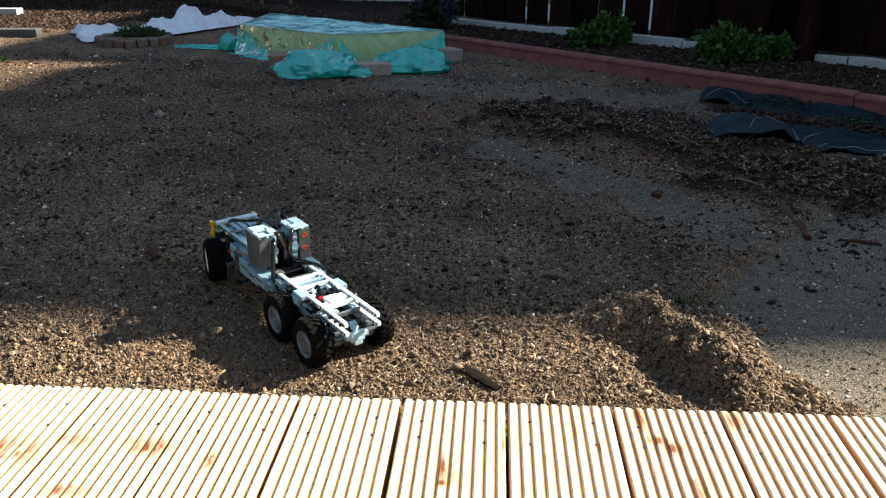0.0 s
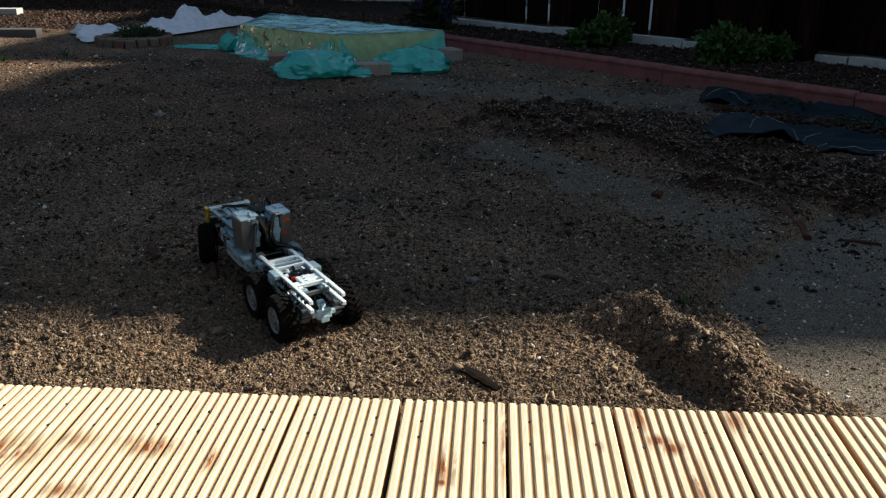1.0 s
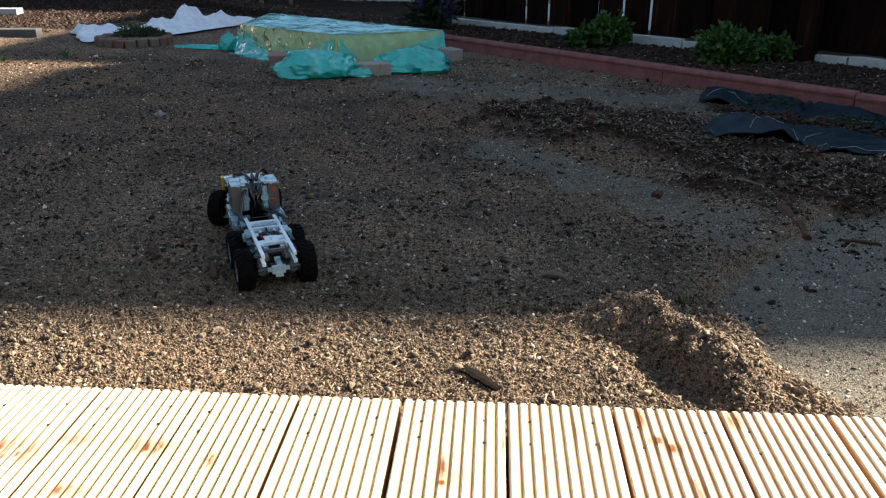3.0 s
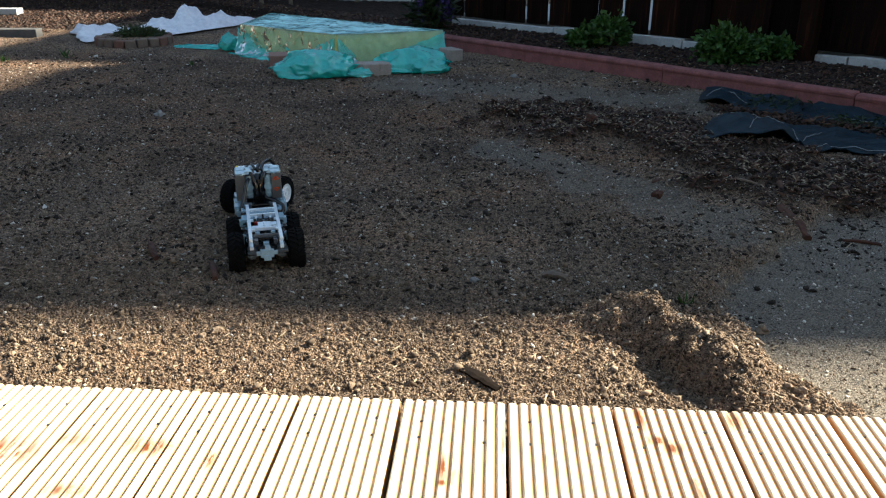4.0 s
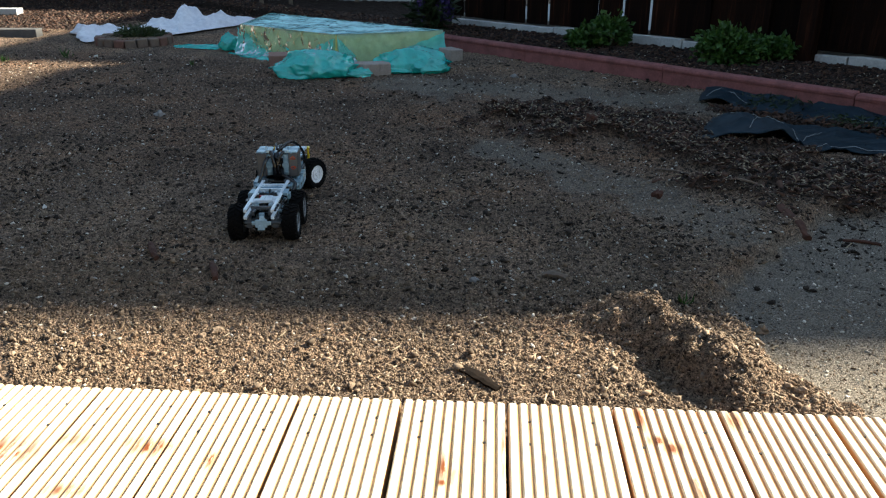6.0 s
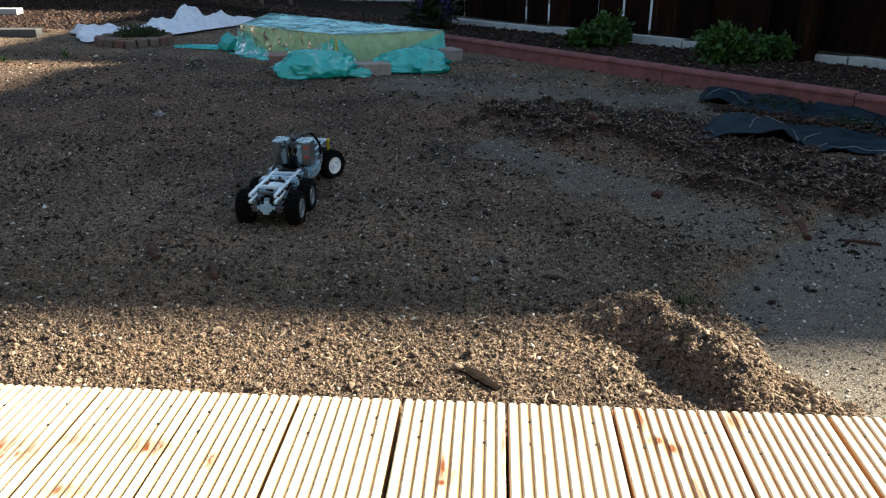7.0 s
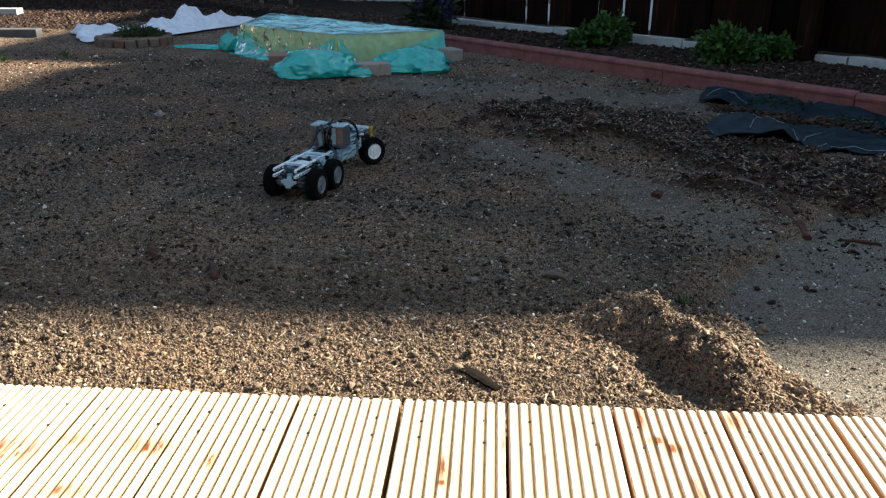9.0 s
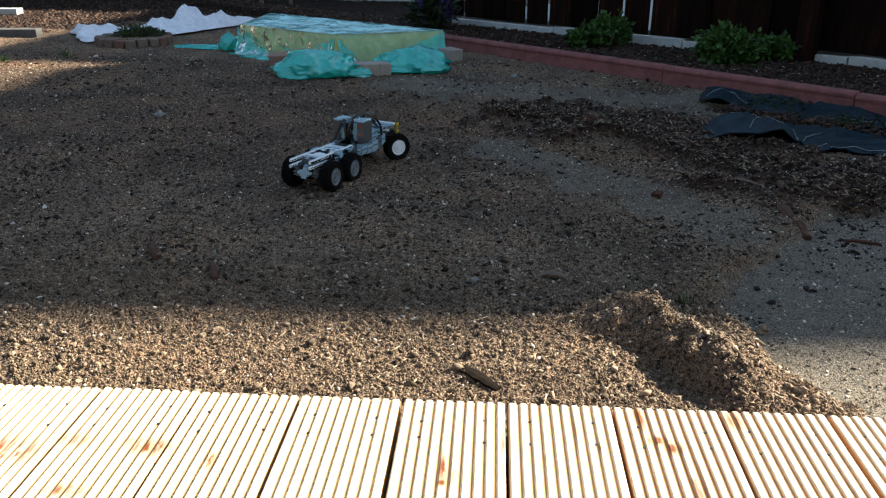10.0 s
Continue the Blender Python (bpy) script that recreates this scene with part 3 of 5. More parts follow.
def fence(name, origin, way, s0, s1, high, gap_until, label):
    f = tagged(new(name), label, "fence", kind="structure")
    rz = heading_of(way)
    rng = random.Random(8)
    base = mesh_of(bm_box(0.004, 0.896, -0.02, 0.025, -0.1, 0.056, bevel=0.004), "base_board", WHITE_CONC)
    s = s0 + (0.1668 if gap_until > 0 else 0.0)
    while s < s1:
        p = along(origin, way, s)
        part("base_board", base, None, f, m=pose(p[0], p[1], 0.048 + rng.uniform(-0.006, 0.006), 0, 0, rz))
        s += 0.9
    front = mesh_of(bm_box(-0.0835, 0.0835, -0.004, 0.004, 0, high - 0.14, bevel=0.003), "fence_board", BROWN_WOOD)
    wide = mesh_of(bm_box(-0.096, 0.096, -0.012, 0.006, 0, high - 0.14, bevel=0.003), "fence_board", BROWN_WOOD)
    s, i = s0, 0
    while s < s1:
        open_here = s < gap_until and i % 4 != 3
        p = along(origin, way, s, 0.0 if (open_here or i % 2) else 0.026)
        part("fence_board", front if open_here else wide, None, f, m=pose(p[0], p[1], 0.118 + rng.uniform(-0.004, 0.006), 0, rng.uniform(-0.3, 0.3), rz))
        s += 0.1833 if s < gap_until else 0.15
        i += 1
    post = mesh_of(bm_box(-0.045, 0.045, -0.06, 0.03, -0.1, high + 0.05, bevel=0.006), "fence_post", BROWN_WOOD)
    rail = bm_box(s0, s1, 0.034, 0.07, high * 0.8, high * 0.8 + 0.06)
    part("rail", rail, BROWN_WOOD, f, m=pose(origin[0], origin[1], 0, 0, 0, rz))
    s = 1.853 if gap_until > 0 else 0.1
    while s < s1:
        p = along(origin, way, s, -0.02)
        part("fence_post", post, None, f, m=pose(p[0], p[1], 0.03, 0, 0, rz))
        s += 1.8


def closing_walls():
    # unseen flat-roofed blocks added beyond the side fence; they throw the long shade
    g = tagged(new("unseen_shade_blocks"), "unseen flat-roofed blocks added to cast the long shade", "house", kind="structure")
    skew = Matrix.Translation((6, 4.55, 0)) @ pose(0, 0, 0, 0, 0, 2.8) @ Matrix.Translation((-6, -4.55, 0))
    part("wall", bm_box(4.05, 11, 4.70, 7.62, -0.1, 3.78), RENDER, g, m=skew)
    part("wall", bm_box(3.10, 11, 7.65, 12.0, -0.1, 3.78), RENDER, g)
    part("roof", bm_box(3.98, 11.1, 4.570, 7.50, 3.78, 3.88, bevel=0.006), ROOF, g, m=skew)
    part("roof", bm_box(3.03, 11.1, 7.60, 12.1, 3.78, 3.88, bevel=0.006), ROOF, g)
    # unseen wall added behind the deck; its height and tone set the fill
    w = tagged(new("added_rear_wall"), "unseen dark grey wall added behind the deck to limit fill", "wall", kind="structure")
    part("wall", bm_box(-9, 9, -2.3, -2.0, -0.1, 2.4), HOUSE_BRICK, w)
    part("plinth", bm_box(-9, 9, -2.0, -1.97, -0.1, 0.25), GREY_CONC, w)
    # pale slab added for the brightness that shows through the fence gaps
    p = new("pale_gap_backing", mesh_of(bm_box(-0.75, 6, 0, 2.6, -0.05, 0.095), "pale_gap_backing", WHITE_CONC))
    p.matrix_world = pose(FENCE_A[0] + 0.13, FENCE_A[1] + 0.16, 0.02, 0, 0, heading_of(FENCE_D))
    tagged(p, "pale slab added beyond the fence to brighten its gaps", "paving", kind="structure")


kerb()
fence("fence_side", FENCE_A, FENCE_D, -0.8106, 4.6, 1.30, 1.35, "dark brown wooden board fence with gaps on pale base boards")
fence("fence_back", np.array((-7.95, 8.62)), np.array((1.0, 0.0)), 0.0, 8.1, 1.75, -1, "dark brown wooden back fence on pale base boards")
# unseen left fence added; it closes the yard and darkens its left
fence("added_fence_left", np.array((-6.5, -1.9)), np.array((0.0, 1.0)), 0.0, 10.4, 1.75, -1, "unseen dark board fence added to dim the yard's left")
closing_walls()


# ---- things in the garden ----
def sheet(bm, nu, nv, f):
    """A grid of quads whose points f(u, v) gives, u and v from 0 to 1."""
    vs = [[bm.verts.new(f(i / nu, j / nv)) for i in range(nu + 1)] for j in range(nv + 1)]
    for j in range(nv):
        for i in range(nu):
            bm.faces.new((vs[j][i], vs[j][i + 1], vs[j + 1][i + 1], vs[j + 1][i]))


def fold(p, scale, seed=0.0):
    """Sharp creases, 0 to 1, as in crumpled film."""
    q = Vector(p) * scale + Vector((seed, seed * 1.7, -seed))
    return 1 - abs(noise.noise(q)) * 2


def covered_stack():
    c = tagged(new("covered_stack"), "stack of yellow boards wrapped in teal plastic film", "covered stack")
    A, B, C, D = (Vector(p) for p in ((-0.865, 4.39, 0.150), (-1.50, 4.74, 0.163), (-0.30, 4.66, 0.150), (-1.44, 5.20, 0.185)))
    O = (A + B + C + D) / 4
    bm = bmesh.new()
    inner = [O + (p - O) * 0.965 for p in (A, C, D, B)]
    low = [bm.verts.new((p.x, p.y, 0.0)) for p in inner]
    up = [bm.verts.new((p.x, p.y, p.z - 0.008)) for p in inner]
    for i in range(4):
        bm.faces.new((low[i], low[(i + 1) % 4], up[(i + 1) % 4], up[i]))
    bm.faces.new(up)
    bm.faces.new(low[::-1])
    part("boards", bm, INSULATION, c, "yellow insulation boards")
    # the film over the top and down the four sides
    bm = bmesh.new()

    def top(u, v):
        p = (A * (1 - u) + C * u) * (1 - v) + (B * (1 - u) + D * u) * v
        edge = min(u, 1 - u, v, 1 - v)
        e = min(1, edge * 10)
        p.z += 0.004 + 0.012 * e * max(0, fold(p, 6)) ** 3 + 0.006 * e * noise.noise(p * 19) + 0.012 * e * noise.noise(p * 4)
        return p

    sheet(bm, 64, 52, top)
    part("film_top", bm, FILM_TOP, c, "wrinkled teal film over the top", smooth=True)
    for a, b, clear in ((B, A, True), (A, C, True), (C, D, False), (D, B, False)):
        bm = bmesh.new()

        def side(u, v):
            p = a.lerp(b, u)
            n = Vector(((b - a).y, -(b - a).x, 0)).normalized()
            p.z = p.z * (1 - v) + 0.004
            k = min(1, v * 6)
            p += n * (0.006 + k * (0.010 * v + 0.005 * max(0, fold((u * 2.1 + v * 0.7, v * 0.5, a.x), 7)) ** 4 + 0.003 * noise.noise(p * 34)))
            return p

        sheet(bm, 56, 14, side)
        part("film_side", bm, FILM_CLEAR, c, smooth=True)
    # loose film pulled up against the sides
    for a, b, u0, u1, h0, h1 in ((B, A, 0.0, 0.34, 1.0, 0.10), (B, A, 0.66, 1.0, 0.12, 0.95), (A, C, 0.0, 0.16, 0.95, 0.25), (A, C, 0.42, 1.0, 0.14, 0.98)):
        bm = bmesh.new()

        def drape(u, v):
            w = u0 + (u1 - u0) * u
            p = a.lerp(b, w)
            n = Vector(((b - a).y, -(b - a).x, 0)).normalized()
            h = h0 + (h1 - h0) * (u + 0.12 * noise.noise((u * 6, a.x, 3.0)))
            p.z = max(0.004, p.z * min(1.0, max(0.05, h)) * (1 - v))
            return p + n * (0.024 + 0.050 * v * v + 0.010 * max(0, fold((u * 3.1 + v, v * 1.2, a.y), 4)) ** 3 + 0.006 * noise.noise(p * 22))

        sheet(bm, 40, 16, drape)
        part("film_drape", bm, FILM_DRAPE, c, "loose folds of teal film", smooth=True)
    # bunched film along the foot
    for name, x, y, rx, ry, rz_, turn, seed in (
            ("crumpled_film", -0.90, 3.97, 0.200, 0.115, 0.105, 12, 1.0), ("crumpled_film", -0.74, 4.00, 0.12, 0.08, 0.045, 0, 5.0),
            ("crumpled_film", -0.43, 4.19, 0.190, 0.100, 0.100, 20, 2.0), ("crumpled_film", -0.58, 4.08, 0.18, 0.05, 0.030, 10, 3.0),
            ("crumpled_film", -0.33, 4.12, 0.10, 0.06, 0.060, 20, 7.0),
            ("crumpled_film", -1.62, 4.86, 0.060, 0.07, 0.085, 40, 4.0), ("crumpled_film", -1.80, 4.94, 0.20, 0.06, 0.022, -10, 6.0),
            ("crumpled_film", -1.40, 4.60, 0.22, 0.05, 0.016, -38, 8.0)):
        bm = bmesh.new()
        bmesh.ops.create_icosphere(bm, subdivisions=5, radius=1)
        for v in bm.verts:
            p = v.co.copy()
            k = 0.84 + 0.26 * max(0, fold(p, 1.0, seed)) ** 2 + 0.10 * max(0, fold(p, 2.3, seed + 3)) ** 3 + 0.022 * max(0, fold(p, 4.2, seed + 5)) ** 3 + 0.006 * max(0, fold(p, 9, seed + 9)) ** 4
            v.co = Vector((p.x * rx * k, p.y * ry * k, max(0.004, rz_ * 0.75 * (1 + p.z * k * 1.05) - rz_ * 0.35)))
        part(name, bm, FILM, c, "bunched teal plastic film", pose(x, y, level(x, y) - 0.004, 0, 0, turn), True)


def paving_stone(x, y, rz, size, mat, label, z=None, rx=0):
    bm = bm_box(-size[0] / 2, size[0] / 2, -size[1] / 2, size[1] / 2, 0, size[2], bevel=0.005)
    ob = new("paving_stone", mesh_of(bm, "paving_stone", mat))
    ob.matrix_world = pose(x, y, (level(x, y) - 0.004) if z is None else z, rx, 0, rz)
    tagged(ob, label, "paving stone", "stones weighing down the film")


def notched_stone(x, y, rz, label):
    """A paving stone with stepped ends, as for interlocking pavings."""
    pts = [(-0.115, -0.05), (-0.03, -0.05), (-0.02, -0.062), (0.045, -0.062), (0.055, -0.05), (0.115, -0.045), (0.115, 0.045), (-0.115, 0.05)]
    bm = bmesh.new()
    a = [bm.verts.new((px, py, 0)) for px, py in pts]
    b = [bm.verts.new((px, py, 0.055)) for px, py in pts]
    c = [bm.verts.new((px * 0.97, py * 0.94, 0.060)) for px, py in pts]
    for lo, hi in ((a, b), (b, c)):
        for i in range(len(pts)):
            j = (i + 1) % len(pts)
            bm.faces.new((lo[i], lo[j], hi[j], hi[i]))
    bm.faces.new(c)
    bm.faces.new(a[::-1])
    ob = new("paving_stone", mesh_of(bm, "paving_stone", PAVER))
    ob.matrix_world = pose(x, y, level(x, y) - 0.004, 0, 0, rz)
    tagged(ob, label, "paving stone", "stones weighing down the film")


covered_stack()
paving_stone(-1.17, 4.30, 15, (0.10, 0.16, 0.065), PAVER_RED, "reddish paving stone on the film's edge")
notched_stone(-0.645, 4.05, 14, "grey-brown interlocking paving stone on teal film")
paving_stone(-0.25, 4.58, 35, (0.085, 0.13, 0.07), PAVER, "grey paving stone at the foot of the stack", rx=0)


def fleece():
    ks = (0, 0.08, 0.16, 0.26, 0.42, 0.56, 0.68, 0.82, 1)

    def f(u, v):
        # a long spread: from before the planter to behind the stack, heaped up in its middle
        a = Vector((np.interp(u, ks, (-3.02, -2.80, -2.62, -2.60, -2.44, -2.24, -2.20, -2.08, -1.90)), np.interp(u, ks, (5.60, 5.30, 5.04, 5.36, 5.40, 5.40, 5.58, 5.84, 6.20)), 0))
        b = Vector((np.interp(u, ks, (-3.00, -2.94, -2.84, -2.80, -2.62, -2.62, -2.50, -2.30, -1.96)), np.interp(u, ks, (5.66, 5.68, 5.72, 5.74, 5.80, 6.02, 6.20, 6.38, 6.60)), 0))
        p = a.lerp(b, v)
        ed = min(1, 8 * min(u, 1 - u, v, 1 - v))
        heap = 0.098 * math.exp(-((u - 0.745) / 0.055) ** 4) * math.exp(-((v - 0.74) / 0.24) ** 4) + 0.030 * math.exp(-((u - 0.60) / 0.05) ** 2) * math.exp(-((v - 0.70) / 0.30) ** 2)
        heap += 0.035 * math.exp(-((u - 0.07) / 0.07) ** 2) * math.exp(-((v - 0.6) / 0.4) ** 2) + 0.04 * math.exp(-((u - 0.88) / 0.10) ** 2) * math.exp(-((v - 0.7) / 0.3) ** 2)
        z = 0.012 + ed * (0.034 * max(0, fold(p, 3.2, 2)) ** 3 + 0.024 * max(0, fold(p, 8, 4)) ** 3) + heap * (0.85 + 0.25 * fold(p, 6, 1) + 0.25 * noise.noise(p * 9))
        return Vector((p.x + 0.02 * noise.noise(p * 9), p.y + 0.04 * noise.noise(p * 7), z + 0.003 * noise.noise(p * 14)))

    bm = bmesh.new()
    sheet(bm, 150, 60, f)
    ob = new("garden_fleece", mesh_of(bm, "garden_fleece", FLEECE, True))
    md = ob.modifiers.new("thick", "SOLIDIFY")
    md.thickness = 0.002
    tagged(ob, "crumpled white garden fleece lying on the soil", "garden fleece")


fleece()


def leaf_mesh(bm, rng, at, out, size, wide=0.55, curl=0.25):
    """A folded leaf of four triangles."""
    out = out.normalized()
    side = out.cross(Vector((rng.uniform(-1, 1), rng.uniform(-1, 1), rng.uniform(-0.4, 1)))).normalized()
    up = side.cross(out)
    a = bm.verts.new(at)
    l = bm.verts.new(at + out * size * 0.5 + side * size * wide * 0.5 + up * size * curl * 0.5)
    r = bm.verts.new(at + out * size * 0.5 - side * size * wide * 0.5 + up * size * curl * 0.5)
    m = bm.verts.new(at + out * size * 0.55)
    t = bm.verts.new(at + out * size - up * size * curl * 0.4)
    for tri in ((a, m, l), (a, r, m), (l, m, t), (m, r, t)):
        bm.faces.new(tri)


def shrub(name, x, y, rx, ry, h, leaves, size, seed, label, mat, wide=0.7):
    rng = random.Random(seed)
    z = level(x, y) - 0.01
    s = tagged(new(name), label, "shrub")
    s.matrix_world = pose(x, y, z)
    stems, crown = bmesh.new(), bmesh.new()
    tips = []
    for i in range(26):
        a, k = rng.uniform(0, 6.283), rng.random() ** 0.5
        tip = Vector((math.cos(a) * rx * k, math.sin(a) * ry * k, h * (0.35 + 0.65 * math.sqrt(max(0, 1 - k * k))) * rng.uniform(0.65, 1.05)))
        rod(stems, tip * 0.05, tip * 0.9, 0.004, 5, 0.002)
        tips.append(tip)
    for i in range(leaves):
        tip = rng.choice(tips)
        p = tip * rng.uniform(0.55, 1.0) + Vector((rng.gauss(0, rx * 0.16), rng.gauss(0, ry * 0.16), rng.gauss(0, h * 0.10)))
        p.z = max(0.005, p.z)
        out = Vector((p.x / rx, p.y / ry, p.z / h - 0.1)) + Vector((rng.gauss(0, 0.6), rng.gauss(0, 0.6), rng.gauss(0, 0.5)))
        leaf_mesh(crown, rng, p, out, size * rng.uniform(0.6, 1.25), wide)
    part("stems", stems, STEM, s)
    part("crown", crown, mat, s)
    return s


shrub("shrub", 0.53, 4.70, 0.10, 0.10, 0.14, 1700, 0.032, 1, "low green leafy shrub on the bark bed", LEAF)
shrub("shrub", 0.67, 4.78, 0.09, 0.09, 0.19, 1500, 0.032, 2, "low green leafy shrub on the bark bed", LEAF)
shrub("shrub", 1.17, 4.17, 0.14, 0.13, 0.18, 3200, 0.031, 3, "bushy green leafy shrub behind the kerb", LEAF)
shrub("shrub", 1.40, 4.30, 0.14, 0.12, 0.13, 2400, 0.031, 4, "bushy green leafy shrub behind the kerb", LEAF)


def flowering_plant():
    s = shrub("flowering_plant", -0.42, 5.55, 0.15, 0.15, 0.24, 600, 0.08, 6, "dark-leaved plant with purple flower spikes", LEAF_DARK, 0.25)
    rng = random.Random(2)
    for i in range(4):
        bm = bmesh.new()
        b = Vector((rng.uniform(-0.12, 0.12), rng.uniform(-0.16, -0.06), 0.07))
        for k in range(60):
            p = b + Vector((rng.gauss(0, 0.012), rng.gauss(0, 0.012), k / 60 * 0.14))
            leaf_mesh(bm, rng, p, Vector((rng.gauss(0, 1), rng.gauss(0, 1), 0.3)), 0.022, 0.8)
        part("flower_spike", bm, PURPLE, s, "purple flower spike")


flowering_plant()


def planter():
    """A ring of small edging stones round a heather."""
    p = tagged(new("planter_ring"), "round bed edged with small grey-brown stones", "planter")
    cx, cy, r = -2.33, 5.12, 0.210
    p.matrix_world = pose(cx, cy, level(cx, cy) - 0.01)
    n = 20
    bm = bmesh.new()
    w = 2 * math.pi * r / n * 0.47
    box(bm, -w, w, -0.03, 0.03, 0, 0.064, bevel=0.008)
    for v in bm.verts:
        v.co.x *= 1 + v.co.y * 2.2 * -1 / 1.0 * 0.6
    me = mesh_of(bm, "edging_stone", EDGING)
    me2 = me.copy()
    me2.materials[0] = EDGING_RED
    rng = random.Random(9)
    for i in range(n):
        a = 2 * math.pi * i / n
        part("edging_stone", me2 if i % 7 in (1, 5) else me, None, p, m=pose(math.cos(a) * r, math.sin(a) * r, rng.uniform(-0.006, 0.004), rng.uniform(-3, 3), rng.uniform(-3, 3), math.degrees(a) + 90))
    bm = bmesh.new()
    bmesh.ops.create_cone(bm, cap_ends=True, segments=32, radius1=r - 0.02, radius2=r - 0.03, depth=0.06, matrix=pose(0, 0, 0.03))
    part("soil", bm, SOIL, p)


planter()
shrub("heather", -2.29, 5.12, 0.135, 0.13, 0.115, 1500, 0.035, 12, "low dark green heather inside the stone ring", HEATHER, 0.3)


def weed_fabric():
    ks = (0, 0.2, 0.4, 0.65, 1)

    def strip(front, back, hump):
        """A rumpled strip of cloth between two edges in plan."""
        def f(u, v):
            a, b = (Vector((np.interp(u, ks, [q[0] for q in e]), np.interp(u, ks, [q[1] for q in e]), 0)) for e in (front, back))
            p = a.lerp(b, v) + Vector((-0.55, -0.84, 0)) * (0.018 * math.sin(u * 27) * (1 - v))
            ed = min(1, 9 * min(u, 1 - u, 1 - v))
            z = 0.008 + ed * (0.016 * max(0, fold(p, 3.4, 8)) ** 4 + 0.012 * max(0, fold(p, 9, 3)) ** 4) + hump(u, v)
            return Vector((p.x, p.y, z + 0.6 * height(np.array([p.x]), np.array([p.y]), False)[0]))
        return f

    near = strip(((0.70, 2.74), (0.82, 2.68), (0.99, 2.66), (1.14, 2.61), (2.0, 2.36)), ((0.86, 3.12), (0.96, 3.08), (1.08, 3.02), (1.25, 2.93), (2.1, 2.62)),
                 lambda u, v: 0.044 * math.exp(-((u - 0.22) / 0.13) ** 2) * math.exp(-((v - 0.50 + u * 0.6) / 0.30) ** 2) + 0.030 * math.exp(-((u - 0.36) / 0.07) ** 2) * (1 - v))
    far = strip(((0.87, 3.42), (0.98, 3.27), (1.12, 3.15), (1.30, 3.02), (2.1, 2.50)), ((0.98, 3.735), (1.18, 3.545), (1.40, 3.325), (1.66, 3.065), (2.4, 2.325)),
                lambda u, v: 0.040 * math.exp(-((u - 0.07) / 0.07) ** 2) * math.exp(-((v - 0.35) / 0.3) ** 2) + 0.018 * math.exp(-((v - 0.9) / 0.16) ** 2) * (0.6 + 0.4 * math.sin(u * 31)))
    ob = tagged(new("weed_fabric"), "crumpled black weed-control fabric with pale threads", "weed fabric")
    for f, lines in ((near, ((0.10, 0.80, 0.30, 0.45), (0.25, 0.1, 0.30, 0.75), (0.46, 0.05, 0.58, 0.7), (0.30, 0.45, 0.46, 0.08), (0.55, 0.10, 0.95, 0.08))), (far, ((0.04, 0.1, 0.12, 0.6), (0.10, 0.5, 0.22, 0.3), (0.5, 0.3, 0.9, 0.4)))):
        bm = bmesh.new()
        sheet(bm, 110, 40, f)
        cloth = part("cloth", bm, FABRIC, ob, smooth=True)
        md = cloth.modifiers.new("thick", "SOLIDIFY")
        md.thickness = 0.003
        for u0, v0, u1, v1 in lines:
            bm = bmesh.new()
            last = None
            for i in range(25):
                p = f(u0 + (u1 - u0) * i / 24, v0 + (v1 - v0) * i / 24) + Vector((0, 0, 0.003))
                if last is not None:
                    rod(bm, last, p, 0.0011, 4)
                last = p
            part("thread", bm, FABRIC_LINE, cloth, "pale woven thread")
    # bark blown on to the cloth
    rg = np.random.default_rng(12)
    u = rg.random(1500)
    x = 0.90 + 0.75 * u + rg.normal(0, 0.035, 1500)
    y = 3.27 - 0.52 * u + rg.normal(0, 0.05, 1500) * (0.5 + u)
    scatter("loose_bark", "loose bark chips lying over the fabric's edge", "bark mulch", CHIP, x, y, 0.004 + 0.008 * rg.random(1500) ** 3, CUBE_V, CUBE_F, (1, 0.4, 0.25), 0.5, rg, 0.7, -3.0)
    rng = random.Random(31)
    for n, (x, y) in enumerate(((1.12, 3.36), (1.20, 3.34), (1.06, 3.30), (1.26, 3.28), (1.16, 3.42), (1.36, 3.06), (1.43, 3.02), (1.30, 3.00), (1.40, 2.94), (1.52, 2.98))):
        w = tagged(new("weed"), "small green weed growing by the black fabric", "weed", "weeds by the fabric")
        w.matrix_world = pose(x, y, level(x, y) + 0.022)
        bm = bmesh.new()
        for i in range(34):
            a = rng.uniform(0, 6.283)
            leaf_mesh(bm, rng, Vector((rng.gauss(0, 0.05), rng.gauss(0, 0.04), rng.uniform(-0.02, 0.012))), Vector((math.cos(a), math.sin(a), rng.uniform(0.1, 0.9))), rng.uniform(0.015, 0.042), 0.22)
        part("leaves", bm, LEAF_DARK, w)


weed_fabric()


